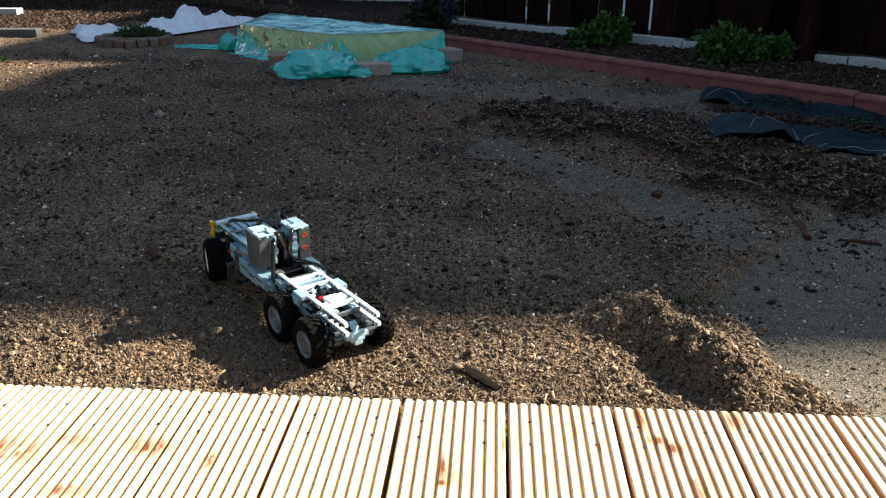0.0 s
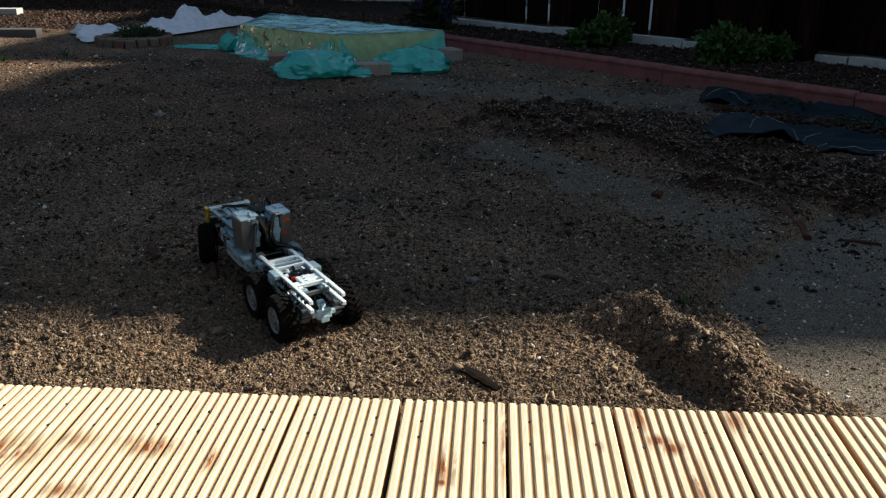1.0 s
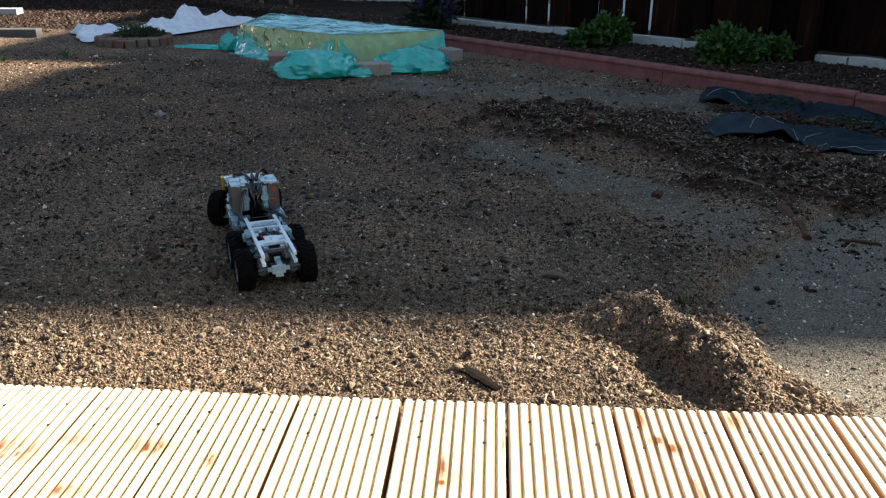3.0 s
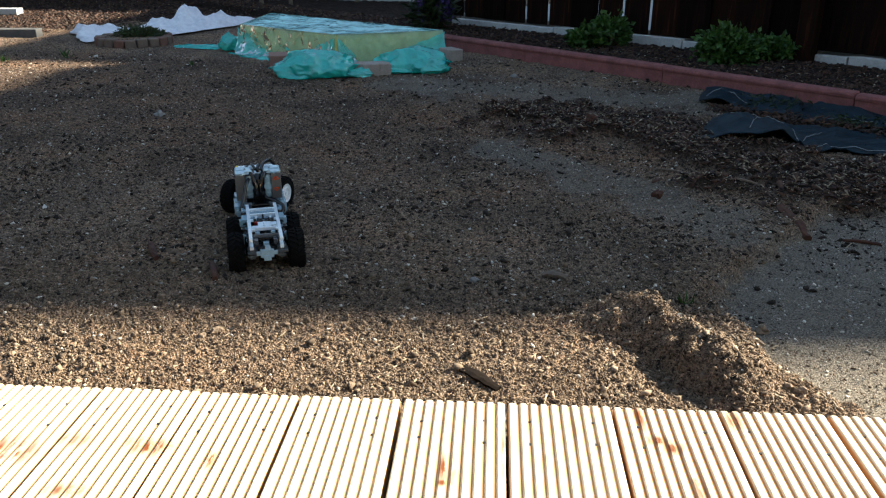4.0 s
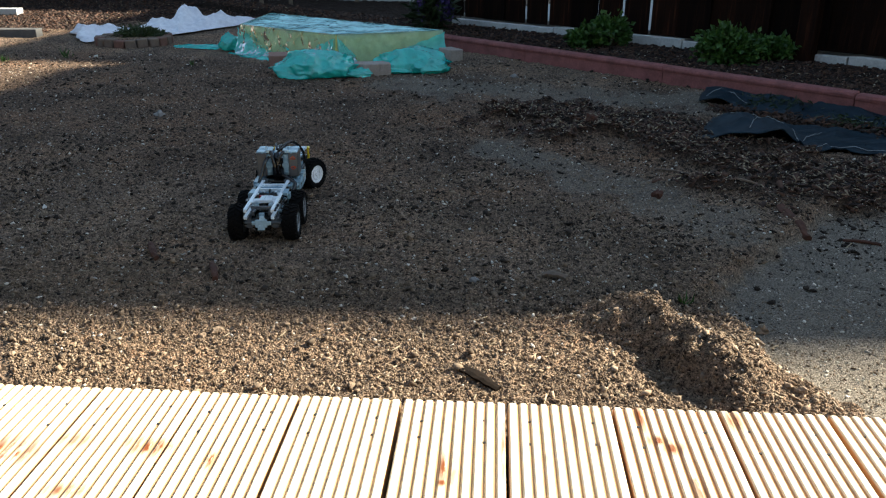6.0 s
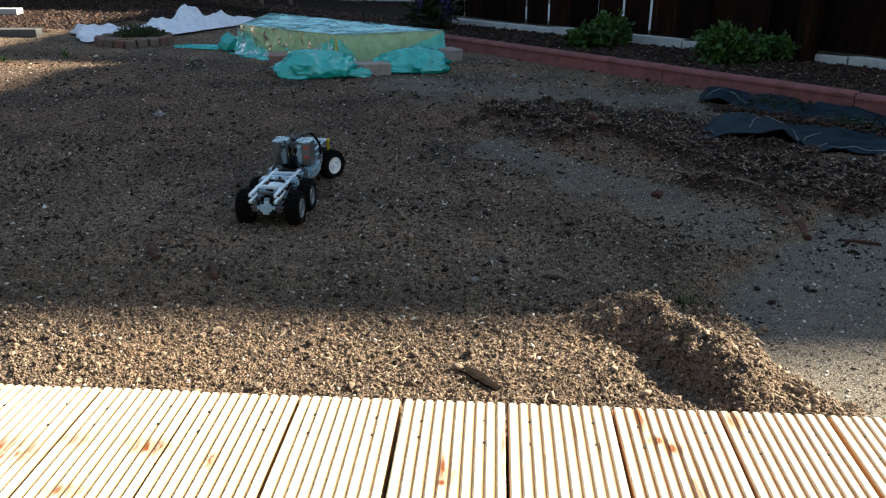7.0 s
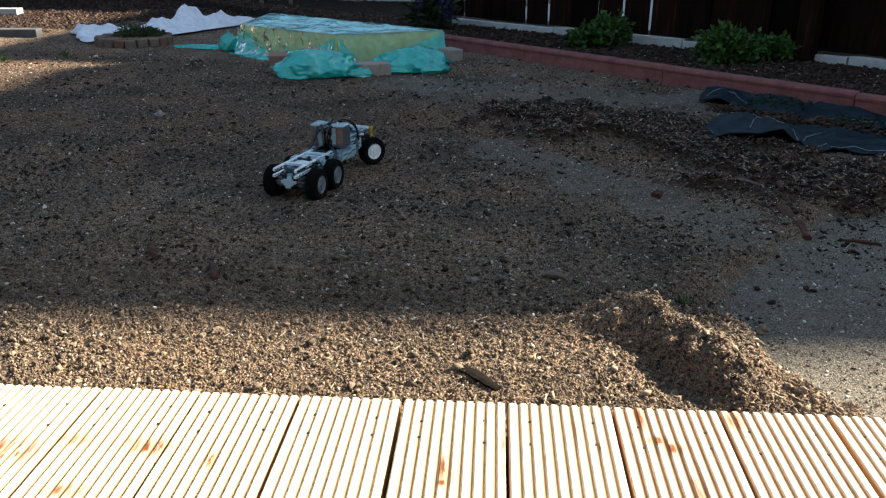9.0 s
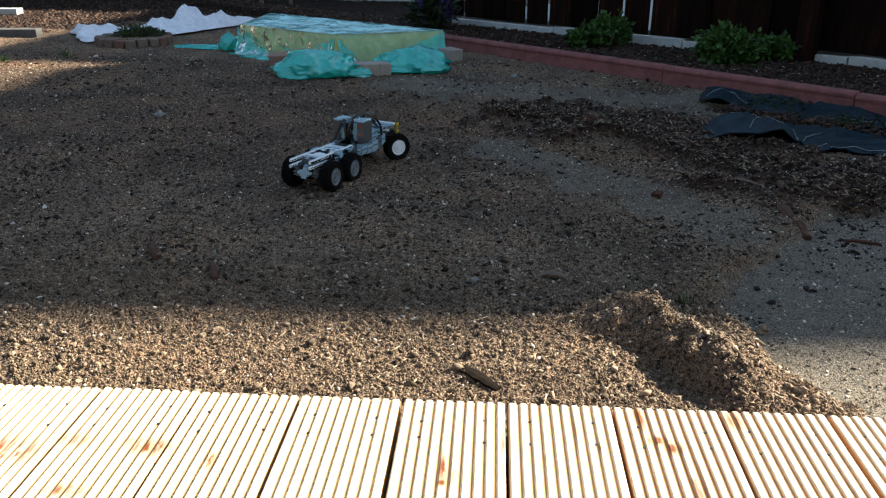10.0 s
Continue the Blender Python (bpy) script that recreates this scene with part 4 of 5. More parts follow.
def stick(name, a, b, w, t, mat, label, category, lift=0.0, seed=1):
    """A split piece of wood, tapered and bent, between two places on the ground."""
    A, B = Vector((*a, level(*a) + t * 0.4 + lift)), Vector((*b, level(*b) + t * 0.4 + lift))
    d = B - A
    rng = random.Random(seed)
    bm = bmesh.new()
    side = d.cross(Vector((0, 0, 1))).normalized()
    up = side.cross(d).normalized()
    rings = []
    n = 9
    for i in range(n + 1):
        u = i / n
        c = A + d * u + up * (t * 0.5 * math.sin(u * 3.1)) + side * rng.uniform(-0.12, 0.12) * w
        k = (0.55 + 0.45 * math.sin(math.pi * (0.12 + 0.76 * u))) * rng.uniform(0.85, 1.1)
        rings.append([bm.verts.new(c + side * (w / 2 * k * sx) + up * (t / 2 * sz * rng.uniform(0.75, 1.1))) for sx, sz in ((-1, -1), (1, -1), (1.05, 0.4), (0.3, 1), (-0.6, 0.9), (-1.05, 0.2))])
    for r, q in zip(rings, rings[1:]):
        for i in range(6):
            j = (i + 1) % 6
            bm.faces.new((r[i], r[j], q[j], q[i]))
    bm.faces.new(rings[0][::-1])
    bm.faces.new(rings[-1])
    bmesh.ops.recalc_face_normals(bm, faces=bm.faces)
    tagged(new(name, mesh_of(bm, name, mat)), label, category)


stick("wood_piece", (-0.05, 1.165), (0.02, 1.092), 0.020, 0.006, SHADOWED_WOOD, "flat splinter of wood, coloured near black for its shadow", "wood piece", seed=2)
stick("wood_piece", (-0.785, 1.655), (-0.73, 1.56), 0.014, 0.014, RUSTY_WOOD, "reddish brown splinter of wood on dark soil", "wood piece", seed=3)
stick("wood_piece", (0.762, 2.035), (0.788, 1.895), 0.034, 0.016, RUSTY_WOOD, "rotten brown chunk of wood beside the sand", "wood piece", seed=4)
stick("wood_piece", (-0.595, 1.53), (-0.560, 1.45), 0.014, 0.012, RUSTY_WOOD, "reddish brown splinter of wood on a soil hump", "wood piece", seed=9)
stick("wood_piece", (0.115, 1.555), (0.165, 1.53), 0.02, 0.010, OLD_WOOD, "short dark piece of wood half sunk in soil", "wood piece", seed=5)
stick("twig", (0.18, 3.03), (0.38, 3.12), 0.006, 0.005, STRAW, "thin pale dry twig lying on the soil", "twig", 0.005, seed=6)
stick("twig", (0.688, 2.20), (0.757, 2.192), 0.010, 0.006, OLD_WOOD, "short pale branch end on the bark heap", "twig", 0.01, seed=7)
stick("twig", (0.88, 1.90), (0.96, 1.875), 0.010, 0.007, RUSTY_WOOD, "dark twig at the edge of the sand", "twig", 0.0, seed=8)
stick("twig", (0.50, 2.40), (0.60, 2.36), 0.008, 0.006, OLD_WOOD, "thin dark twig on the sandy strip", "twig", 0.0, seed=9)


def stone(x, y, size, flat, mat, label, seed, sink=0.3):
    """A rounded stone or clod; pale ones are broken, with flat faces and sharp edges."""
    bm = bmesh.new()
    if mat is PALE:
        rng = random.Random(seed)
        for i in range(11):
            d = Vector((rng.gauss(0, 1), rng.gauss(0, 1), rng.gauss(0, 1))).normalized() * rng.uniform(0.75, 1.15)
            bm.verts.new((d.x, d.y * rng.uniform(0.6, 1), d.z))
        bmesh.ops.convex_hull(bm, input=bm.verts)
        bmesh.ops.delete(bm, geom=[v for v in bm.verts if not v.link_faces], context="VERTS")
    else:
        bmesh.ops.create_icosphere(bm, subdivisions=3, radius=1)
    for v in bm.verts:
        p = v.co.copy()
        k = 1 + 0.55 * noise.noise(p * 1.2 + Vector((seed * 7.3, 0, 0))) + 0.30 * noise.noise(p * 3.1 + Vector((0, seed, 0)))
        v.co = Vector((p.x * k * size, p.y * k * size * 0.75, p.z * k * size * flat))
    ob = new("stone", mesh_of(bm, "stone", mat, mat is GREY_CONC))
    ob.matrix_world = pose(x, y, level(x, y) + size * flat * (1 - 2 * sink), 0, 0, seed * 67)
    tagged(ob, label, "stone", "loose stones on the soil")


PALE = plain("pale_stone", (0.62, 0.60, 0.55), (0.48, 0.45, 0.40), 40, 0.8)
for i, (x, y, s, fl, mat, lab) in enumerate((
        (-1.32, 3.03, 0.020, 0.7, GREY_CONC, "grey rounded stone on dark soil"), (-1.17, 1.90, 0.011, 0.8, PALE, "small white pebble on dark soil"),
        (0.344, 1.512, 0.0065, 0.9, PALE, "small white shard on dark soil"), (0.352, 1.500, 0.005, 0.9, PALE, "small white shard on dark soil"), (0.346, 1.330, 0.009, 0.8, PALE, "white broken pebble on the mound's crest"),
        (-0.492, 1.250, 0.012, 0.6, CLOD, "brown clod on the sunlit soil"), (-0.512, 1.232, 0.008, 0.7, CLOD, "brown clod on the sunlit soil"),
        (0.500, 1.115, 0.010, 0.8, CLOD, "large crumbly clod at the mound's foot"), (0.545, 1.125, 0.009, 0.9, PALE, "pale stone at the mound's foot"),
        (0.484, 1.128, 0.008, 0.8, CLOD, "brown stone on the mound's slope"), (0.40, 1.245, 0.008, 0.6, CLOD, "crumbly clod on the mound's crest"),
        (0.46, 2.12, 0.018, 0.8, RUSTY_WOOD, "dark lump beside the sandy strip"), (0.36, 2.89, 0.022, 0.7, RUSTY_WOOD, "brown lump on the bark heap"),
        (0.10, 4.02, 0.018, 0.6, GREY_CONC, "grey stone lying before the kerb"), (-0.19, 1.75, 0.012, 0.6, CLOD, "grey-brown pebble on dark soil"),
        (-0.03, 1.52, 0.009, 0.7, GREY_CONC, "small grey pebble on dark soil"), (0.684, 1.895, 0.006, 0.5, PALE, "white shard on the sand's edge"), (0.665, 1.846, 0.006, 0.5, PALE, "white shard on the sand's edge"), (0.716, 1.868, 0.008, 0.5, PALE, "white shard on the sand's edge"),
        (0.679, 1.847, 0.008, 0.5, PALE, "white shard on the sand's edge"), (0.726, 1.842, 0.007, 0.5, PALE, "white shard on the sand's edge"),
        (-2.30, 4.52, 0.016, 0.6, PALE, "pale stone before the planter ring"), (-2.02, 4.62, 0.016, 0.6, PALE, "pale stone before the planter ring"),
        (0.50, 1.33, 0.012, 0.7, CLOD, "dark clod below the mound"), (0.53, 1.40, 0.014, 0.7, CLOD, "dark clod below the mound"), (-0.30, 1.51, 0.007, 0.8, PALE, "small white pebble on dark soil"),
        (-0.14, 1.33, 0.006, 0.8, PALE, "small white pebble on sunlit soil"), (-0.05, 1.83, 0.007, 0.8, PALE, "small white pebble on dark soil"))):
    stone(x, y, s, fl, mat, lab, i + 1)


def odds():
    # grey slab, white plank and stakes at the back
    s = new("concrete_slab", mesh_of(bm_box(-0.5, 0.5, -0.05, 0.05, 0, 0.06, bevel=0.006), "concrete_slab", DARK_CONC))
    s.matrix_world = pose(-3.62, 5.36, -0.006, 0, 0, 5)
    tagged(s, "grey concrete slab lying on the soil", "slab")
    p = new("white_plank", mesh_of(bm_box(-0.45, 0.45, -0.06, 0.06, 0, 0.055, bevel=0.004), "white_plank", WHITE_CONC))
    p.matrix_world = pose(-4.57, 6.85, -0.004, 0, 0, 5)
    tagged(p, "white painted beam lying on the ground", "beam")
    for x, y, h in ((-1.83, 7.28, 0.55), (-2.11, 7.33, 0.5), (-1.30, 7.65, 0.6)):
        bm = bmesh.new()
        box(bm, -0.018, 0.018, -0.018, 0.018, -0.05, h, bevel=0.003)
        ob = new("wooden_stake", mesh_of(bm, "wooden_stake", OLD_WOOD))
        ob.matrix_world = pose(x, y, level(x, y), 0, 1.5, 10)
        tagged(ob, "thin wooden stake driven into the bark bed", "stake", "stakes in the back bed")
    rng = random.Random(77)
    for x, y, h in ((-2.45, 4.47, 0.07), (-2.72, 4.30, 0.05), (-1.63, 4.25, 0.035), (0.385, 1.43, 0.03)):
        w = tagged(new("grass_tuft"), "tiny green grass tuft sprouting from soil", "grass tuft", "grass tufts")
        w.matrix_world = pose(x, y, level(x, y))
        bm = bmesh.new()
        for i in range(9):
            leaf_mesh(bm, rng, Vector((rng.gauss(0, h * 0.15), rng.gauss(0, h * 0.15), -0.003)), Vector((rng.gauss(0, 0.4), rng.gauss(0, 0.4), 1)), h * rng.uniform(0.6, 1.2), 0.16)
        part("blades", bm, LEAF, w)


odds()


# ---- the toy truck ----
def plastic(name, c, rough=0.16):
    return plain(name, c, tuple(k * 0.9 for k in c), 40, rough, bumps=0.06, dist=0.0006, spec=0.65)


P_LIGHT = plastic("light_grey_plastic", (0.27, 0.42, 0.52))
P_BOX = plastic("box_grey_plastic", (0.076, 0.0816, 0.088), 0.35)
P_WHITE = plastic("white_plastic", (0.76, 0.90, 1.0))
P_PURE = plastic("pure_white_plastic", (0.90, 0.95, 1.0))
P_DARK = plastic("dark_grey_plastic", (0.036, 0.0396, 0.0432))
P_MID = plastic("mid_grey_plastic", (0.104, 0.1184, 0.1344))
P_BLACK = plastic("black_plastic", (0.004, 0.004, 0.0045))
P_YELLOW = plastic("yellow_plastic", (0.72, 0.50, 0.02))
P_RED = plastic("red_plastic", (0.50, 0.02, 0.02))
P_ORANGE = plastic("orange_print", (0.55, 0.085, 0.025))
RUBBER = plain("tyre_rubber", (0.0045, 0.0045, 0.005), (0.008, 0.0075, 0.007), 90, 0.85, bumps=0.3, spec=0.10)
P_CAP = plastic("pale_grey_plastic", (0.40, 0.57, 0.67))
P_RIM = plastic("rim_plastic", (0.165, 0.195, 0.22))

R_TYRE, AXLE_Z, GROW = 0.0432, 0.0382, 0.0432 / 0.0408


def lathe(bm, prof, seg=40):
    """A ring turned about the y axis from points (y, radius)."""
    rings = []
    for i in range(seg):
        a = 2 * math.pi * i / seg
        rings.append([bm.verts.new((r * math.sin(a), y, r * math.cos(a))) for y, r in prof])
    for i in range(seg):
        p, q = rings[i], rings[(i + 1) % seg]
        for j in range(len(prof) - 1):
            bm.faces.new((p[j], p[j + 1], q[j + 1], q[j]))
    bmesh.ops.recalc_face_normals(bm, faces=bm.faces)


def tyre_mesh():
    w = 0.0168
    bm = bmesh.new()
    lathe(bm, [(-w + 0.002, 0.0232), (-w, 0.028), (-w + 0.001, 0.035), (-w + 0.005, 0.0382), (0, 0.0390), (w - 0.005, 0.0382), (w - 0.001, 0.035), (w, 0.028), (w - 0.002, 0.0232), (-w + 0.002, 0.0232)], 48)
    # tread: two staggered rows of slanted blocks
    n = 22
    for i in range(n):
        for row in (0, 1):
            a = 360 / n * (i + 0.5 * row)
            s = -1 if row else 1
            m = pose(0, 0, 0, 0, a, 0) @ Matrix.Translation((0, s * 0.0076, 0.0388)) @ pose(0, 0, 0, -s * 9, 0, s * 32)
            box(bm, -0.0026, 0.0026, -0.0070, 0.0070, -0.002, 0.0024, m=m)
    for i in range(2 * n):
        a = 360 / n / 2 * i
        for s in (-1, 1):
            m = pose(0, 0, 0, 0, a, 0) @ Matrix.Translation((0, s * 0.0152, 0.0362)) @ pose(0, 0, 0, -s * 48, 0, 0)
            box(bm, -0.0014, 0.0014, -0.0028, 0.0028, -0.001, 0.0012, m=m)
    return mesh_of(bm, "tyre", RUBBER)


def rim_mesh(mat):
    """A dished rim whose open face looks along +y."""
    bm = bmesh.new()
    lathe(bm, [(-0.015, 0.0230), (0.0140, 0.0236), (0.0154, 0.0230), (0.0148, 0.0214), (0.0130, 0.0200), (0.0125, 0.016), (0.0150, 0.0145), (0.0155, 0.0125), (0.0130, 0.0115), (0.0130, 0.006), (0.0165, 0.005), (0.0165, 0.0)], 40)
    for i in range(6):
        a = math.radians(60 * i)
        rod(bm, (0.0090 * math.sin(a), 0.012, 0.0090 * math.cos(a)), (0.0090 * math.sin(a), 0.0142, 0.0090 * math.cos(a)), 0.0022, 8)
    return mesh_of(bm, "rim", mat)


def hub_mesh():
    bm = bmesh.new()
    rod(bm, (0, -0.011, 0), (0, 0.011, 0), 0.0075, 14)
    return mesh_of(bm, "wheel", P_BLACK)


def beam(bm, holes, x0, x1, y, z, h=0.0078):
    """A liftarm-like beam along x with black side discs for its shaded holes."""
    box(bm, x0, x1, y - 0.0039, y + 0.0039, z - h / 2, z + h / 2, bevel=0.0012)
    n = int((x1 - x0) / 0.008) if holes is not None else 0
    for i in range(n):
        x = x0 + 0.004 + i * 0.008
        for s in (-1, 1):
            rod(holes, (x, y + s * 0.0034, z), (x, y + s * 0.0041, z), 0.0025, 8)


def studs(bm, x0, x1, y0, y1, z):
    nx, ny = max(1, round((x1 - x0) / 0.008)), max(1, round((y1 - y0) / 0.008))
    for i in range(nx):
        for j in range(ny):
            p = (x0 + (i + 0.5) * (x1 - x0) / nx, y0 + (j + 0.5) * (y1 - y0) / ny)
            rod(bm, (*p, z - 0.001), (*p, z + 0.0017), 0.0024, 8)


def tube(bm, pts, r, seg=7):
    """A cable through the points, rounded by a spline."""
    P = [Vector(p) for p in pts]
    P = [2 * P[0] - P[1]] + P + [2 * P[-1] - P[-2]]
    path = []
    for i in range(1, len(P) - 2):
        for k in range(8):
            t = k / 8
            a, b, c, d = P[i - 1:i + 3]
            path.append(0.5 * ((2 * b) + (c - a) * t + (2 * a - 5 * b + 4 * c - d) * t * t + (3 * b - a - 3 * c + d) * t ** 3))
    path.append(P[-2])
    rings = []
    for i, p in enumerate(path):
        d = (path[min(i + 1, len(path) - 1)] - path[max(i - 1, 0)]).normalized()
        s = d.cross(Vector((0.3, 0.2, 1))).normalized()
        u = s.cross(d)
        rings.append([bm.verts.new(p + (s * math.cos(6.283 * k / seg) + u * math.sin(6.283 * k / seg)) * r) for k in range(seg)])
    for a, b in zip(rings, rings[1:]):
        for k in range(seg):
            bm.faces.new((a[k], a[(k + 1) % seg], b[(k + 1) % seg], b[k]))
    bmesh.ops.recalc_face_normals(bm, faces=bm.faces)


def toy_truck():
    t = tagged(new("toy_truck"), "grey six-wheeled toy truck chassis of plastic building bricks", "toy truck")
    dots = bmesh.new()

    # ladder frame
    for s in (1, -1):
        bm = bmesh.new()
        beam(bm, dots, -0.060, 0.020, s * 0.031, 0.0851)
        beam(bm, dots, 0.023, 0.172, s * 0.031, 0.0851)
        box(bm, -0.058, 0.060, s * 0.031 - 0.0036, s * 0.031 + 0.0036, 0.0886, 0.0902, bevel=0.0006)
        box(bm, 0.064, 0.168, s * 0.031 - 0.0036, s * 0.031 + 0.0036, 0.0886, 0.0902, bevel=0.0006)
        part("frame_rail", bm, P_WHITE, t, "white beam of the ladder frame")
        bm = bmesh.new()
        beam(bm, dots, -0.063, 0.030, s * 0.031, 0.0700)
        part("lower_rail", bm, P_WHITE, t, "white lower beam with black discs for holes")
        bm = bmesh.new()
        box(bm, 0.062, 0.094, s * 0.040 - 0.006, s * 0.040 + 0.006, 0.082, 0.0905, bevel=0.001)
        box(bm, 0.070, 0.086, s * 0.047 - 0.004, s * 0.047 + 0.004, 0.072, 0.086, bevel=0.001)
        part("side_plate", bm, P_LIGHT, t)
        bm = bmesh.new()
        beam(bm, dots, 0.040, 0.200, s * 0.039, 0.0715)
        box(bm, 0.005, 0.10, s * 0.036 - 0.005, s * 0.036 + 0.005, 0.050, 0.065, bevel=0.0012)
        part("side_beam", bm, P_LIGHT, t)
        # trailing links and shock absorbers of the tandem axle
        for a, b, r in (((-0.012, s * 0.040, 0.040), (0.030, s * 0.040, 0.078), 0.0035), ((0.116, s * 0.040, 0.040), (0.074, s * 0.040, 0.078), 0.0035), ((-0.022, s * 0.036, 0.056), (0.034, s * 0.036, 0.060), 0.0022)):
            bm = bmesh.new()
            rod(bm, a, b, r, 8)
            part("link", bm, P_BLACK, t)
        for x in (0.0, 0.105):
            bm = bmesh.new()
            box(bm, x - 0.012, x + 0.012, s * 0.036 - 0.008, s * 0.036 + 0.006, 0.028, 0.054, bevel=0.0015)
            rod(bm, (x, s * 0.026, AXLE_Z), (x, s * 0.05, AXLE_Z), 0.0085, 12)
            part("axle_hub", bm, P_DARK, t)
    for k, (x, w, z, mat) in enumerate(((-0.006, 0.006, 0.0755, P_MID), (0.012, 0.006, 0.085, P_WHITE), (0.096, 0.006, 0.087, P_WHITE),
                                        (0.112, 0.005, 0.086, P_LIGHT), (0.132, 0.008, 0.087, P_WHITE), (0.152, 0.006, 0.080, P_MID))):
        bm = bmesh.new()
        box(bm, x - w / 2, x + w / 2, -0.029, 0.029, z - 0.0039, z + 0.0039, bevel=0.001)
        part("cross_member", bm, mat, t)
    bm = bmesh.new()
    box(bm, 0.017, 0.047, -0.015, 0.013, 0.0815, 0.0885, bevel=0.001)
    box(bm, 0.026, 0.046, -0.027, -0.015, 0.080, 0.0875, bevel=0.001)
    box(bm, 0.020, 0.030, 0.013, 0.027, 0.080, 0.0865, bevel=0.001)
    for k in range(3):
        rod(bm, (0.022 + 0.01 * k, 0.0, 0.088), (0.022 + 0.01 * k, 0.0, 0.0905), 0.0024, 8)
    part("gearbox_cover", bm, P_WHITE, t, "white cover plate of the gearbox")
    bm = bmesh.new()
    rod(bm, (0.050, 0.008, 0.085), (0.050, 0.016, 0.085), 0.0028, 10)
    box(bm, 0.048, 0.053, 0.013, 0.019, 0.081, 0.0875, bevel=0.001)
    part("red_connector", bm, P_RED, t, "small red connector")
    bm = bmesh.new()
    rod(bm, (0.060, -0.028, 0.085), (0.060, 0.028, 0.085), 0.0022, 8)
    for y in (-0.018, -0.006, 0.006, 0.018):
        rod(bm, (0.060, y - 0.003, 0.085), (0.060, y + 0.003, 0.085), 0.0065, 12)
    part("gear_shaft", bm, P_BLACK, t, "black gears on a shaft")

    # clutter of pins, bushes and short beams between and beside the rails
    for k, (x, y, z, dx, dy, dz, mat) in enumerate((
            (0.078, 0.014, 0.086, 0.010, 0.006, 0.006, P_WHITE), (0.078, -0.016, 0.086, 0.012, 0.005, 0.006, P_WHITE), (0.104, 0.006, 0.080, 0.010, 0.010, 0.008, P_MID),
            (0.122, -0.012, 0.082, 0.008, 0.010, 0.008, P_LIGHT), (0.122, 0.014, 0.080, 0.006, 0.012, 0.008, P_BLACK), (0.142, 0.0, 0.080, 0.010, 0.030, 0.010, P_BLACK),
            (0.000, 0.016, 0.078, 0.010, 0.010, 0.010, P_LIGHT), (-0.002, -0.017, 0.078, 0.010, 0.009, 0.012, P_LIGHT), (-0.022, 0.020, 0.070, 0.020, 0.008, 0.010, P_MID),
            (-0.022, -0.020, 0.070, 0.020, 0.008, 0.010, P_MID), (-0.030, 0.0, 0.066, 0.010, 0.012, 0.008, P_LIGHT), (0.034, 0.0445, 0.078, 0.018, 0.008, 0.008, P_BLACK),
            (0.034, -0.0445, 0.078, 0.018, 0.008, 0.008, P_BLACK), (0.112, 0.043, 0.083, 0.016, 0.008, 0.008, P_BLACK), (0.112, -0.043, 0.083, 0.016, 0.008, 0.008, P_BLACK),
            (0.150, 0.040, 0.080, 0.024, 0.010, 0.010, P_LIGHT), (0.150, -0.040, 0.080, 0.024, 0.010, 0.010, P_LIGHT), (0.178, 0.028, 0.084, 0.016, 0.016, 0.010, P_MID), (0.178, -0.028, 0.084, 0.016, 0.016, 0.010, P_MID),
            (0.020, 0.043, 0.062, 0.010, 0.008, 0.020, P_LIGHT), (0.020, -0.043, 0.062, 0.010, 0.008, 0.020, P_LIGHT), (0.086, 0.043, 0.062, 0.010, 0.008, 0.020, P_LIGHT), (0.086, -0.043, 0.062, 0.010, 0.008, 0.020, P_LIGHT))):
        bm = bmesh.new()
        box(bm, x - dx / 2, x + dx / 2, y - dy / 2, y + dy / 2, z - dz / 2, z + dz / 2, bevel=0.0009)
        if k % 3 == 0:
            rod(bm, (x, y, z + dz / 2), (x, y, z + dz / 2 + 0.0017), 0.0024, 8)
        part("connector", bm, mat, t)

    # thin cross axles, toothed gears and bushes that show between the rails
    for x, z, r in ((0.070, 0.083, 0.0019), (0.086, 0.0835, 0.0019), (0.103, 0.0845, 0.0022), (0.122, 0.0845, 0.0022), (0.142, 0.0845, 0.0022)):
        bm = bmesh.new()
        rod(bm, (x, -0.029, z), (x, 0.029, z), r, 8)
        for y in (-0.024, 0.024):
            rod(bm, (x, y - 0.002, z), (x, y + 0.002, z), 0.0036, 10)
        part("cross_axle", bm, P_WHITE if x > 0.1 else P_LIGHT, t)
    for x, y, r in ((0.060, -0.012, 0.0085), (0.060, 0.012, 0.0085), (0.086, 0.0, 0.0075)):
        bm = bmesh.new()
        rod(bm, (x, y - 0.0018, 0.0825), (x, y + 0.0018, 0.0825), r, 16)
        for k in range(12):
            box(bm, -0.0010, 0.0010, -0.0018, 0.0018, r - 0.001, r + 0.0016, m=pose(x, y, 0.0825, 0, 30 * k, 0))
        part("gear", bm, P_BLACK, t, "black toothed gear")
    for s in (1, -1):
        for x in (-0.052, -0.036, -0.020, 0.036, 0.052, 0.104, 0.120, 0.152):
            bm = bmesh.new()
            rod(bm, (x, s * 0.0345, 0.0851), (x, s * 0.0385, 0.0851), 0.0027, 10)
            rod(bm, (x, s * 0.0380, 0.0851), (x, s * 0.0392, 0.0851), 0.0033, 10)
            part("pin", bm, P_DARK if x in (-0.036, 0.104) else P_BLACK, t)
        for x in (-0.003, 0.059, 0.128):
            bm = bmesh.new()
            box(bm, x - 0.0035, x + 0.0035, s * 0.026 - 0.005, s * 0.026 + 0.003, 0.086, 0.0907, bevel=0.0008)
            part("bracket", bm, P_WHITE, t)

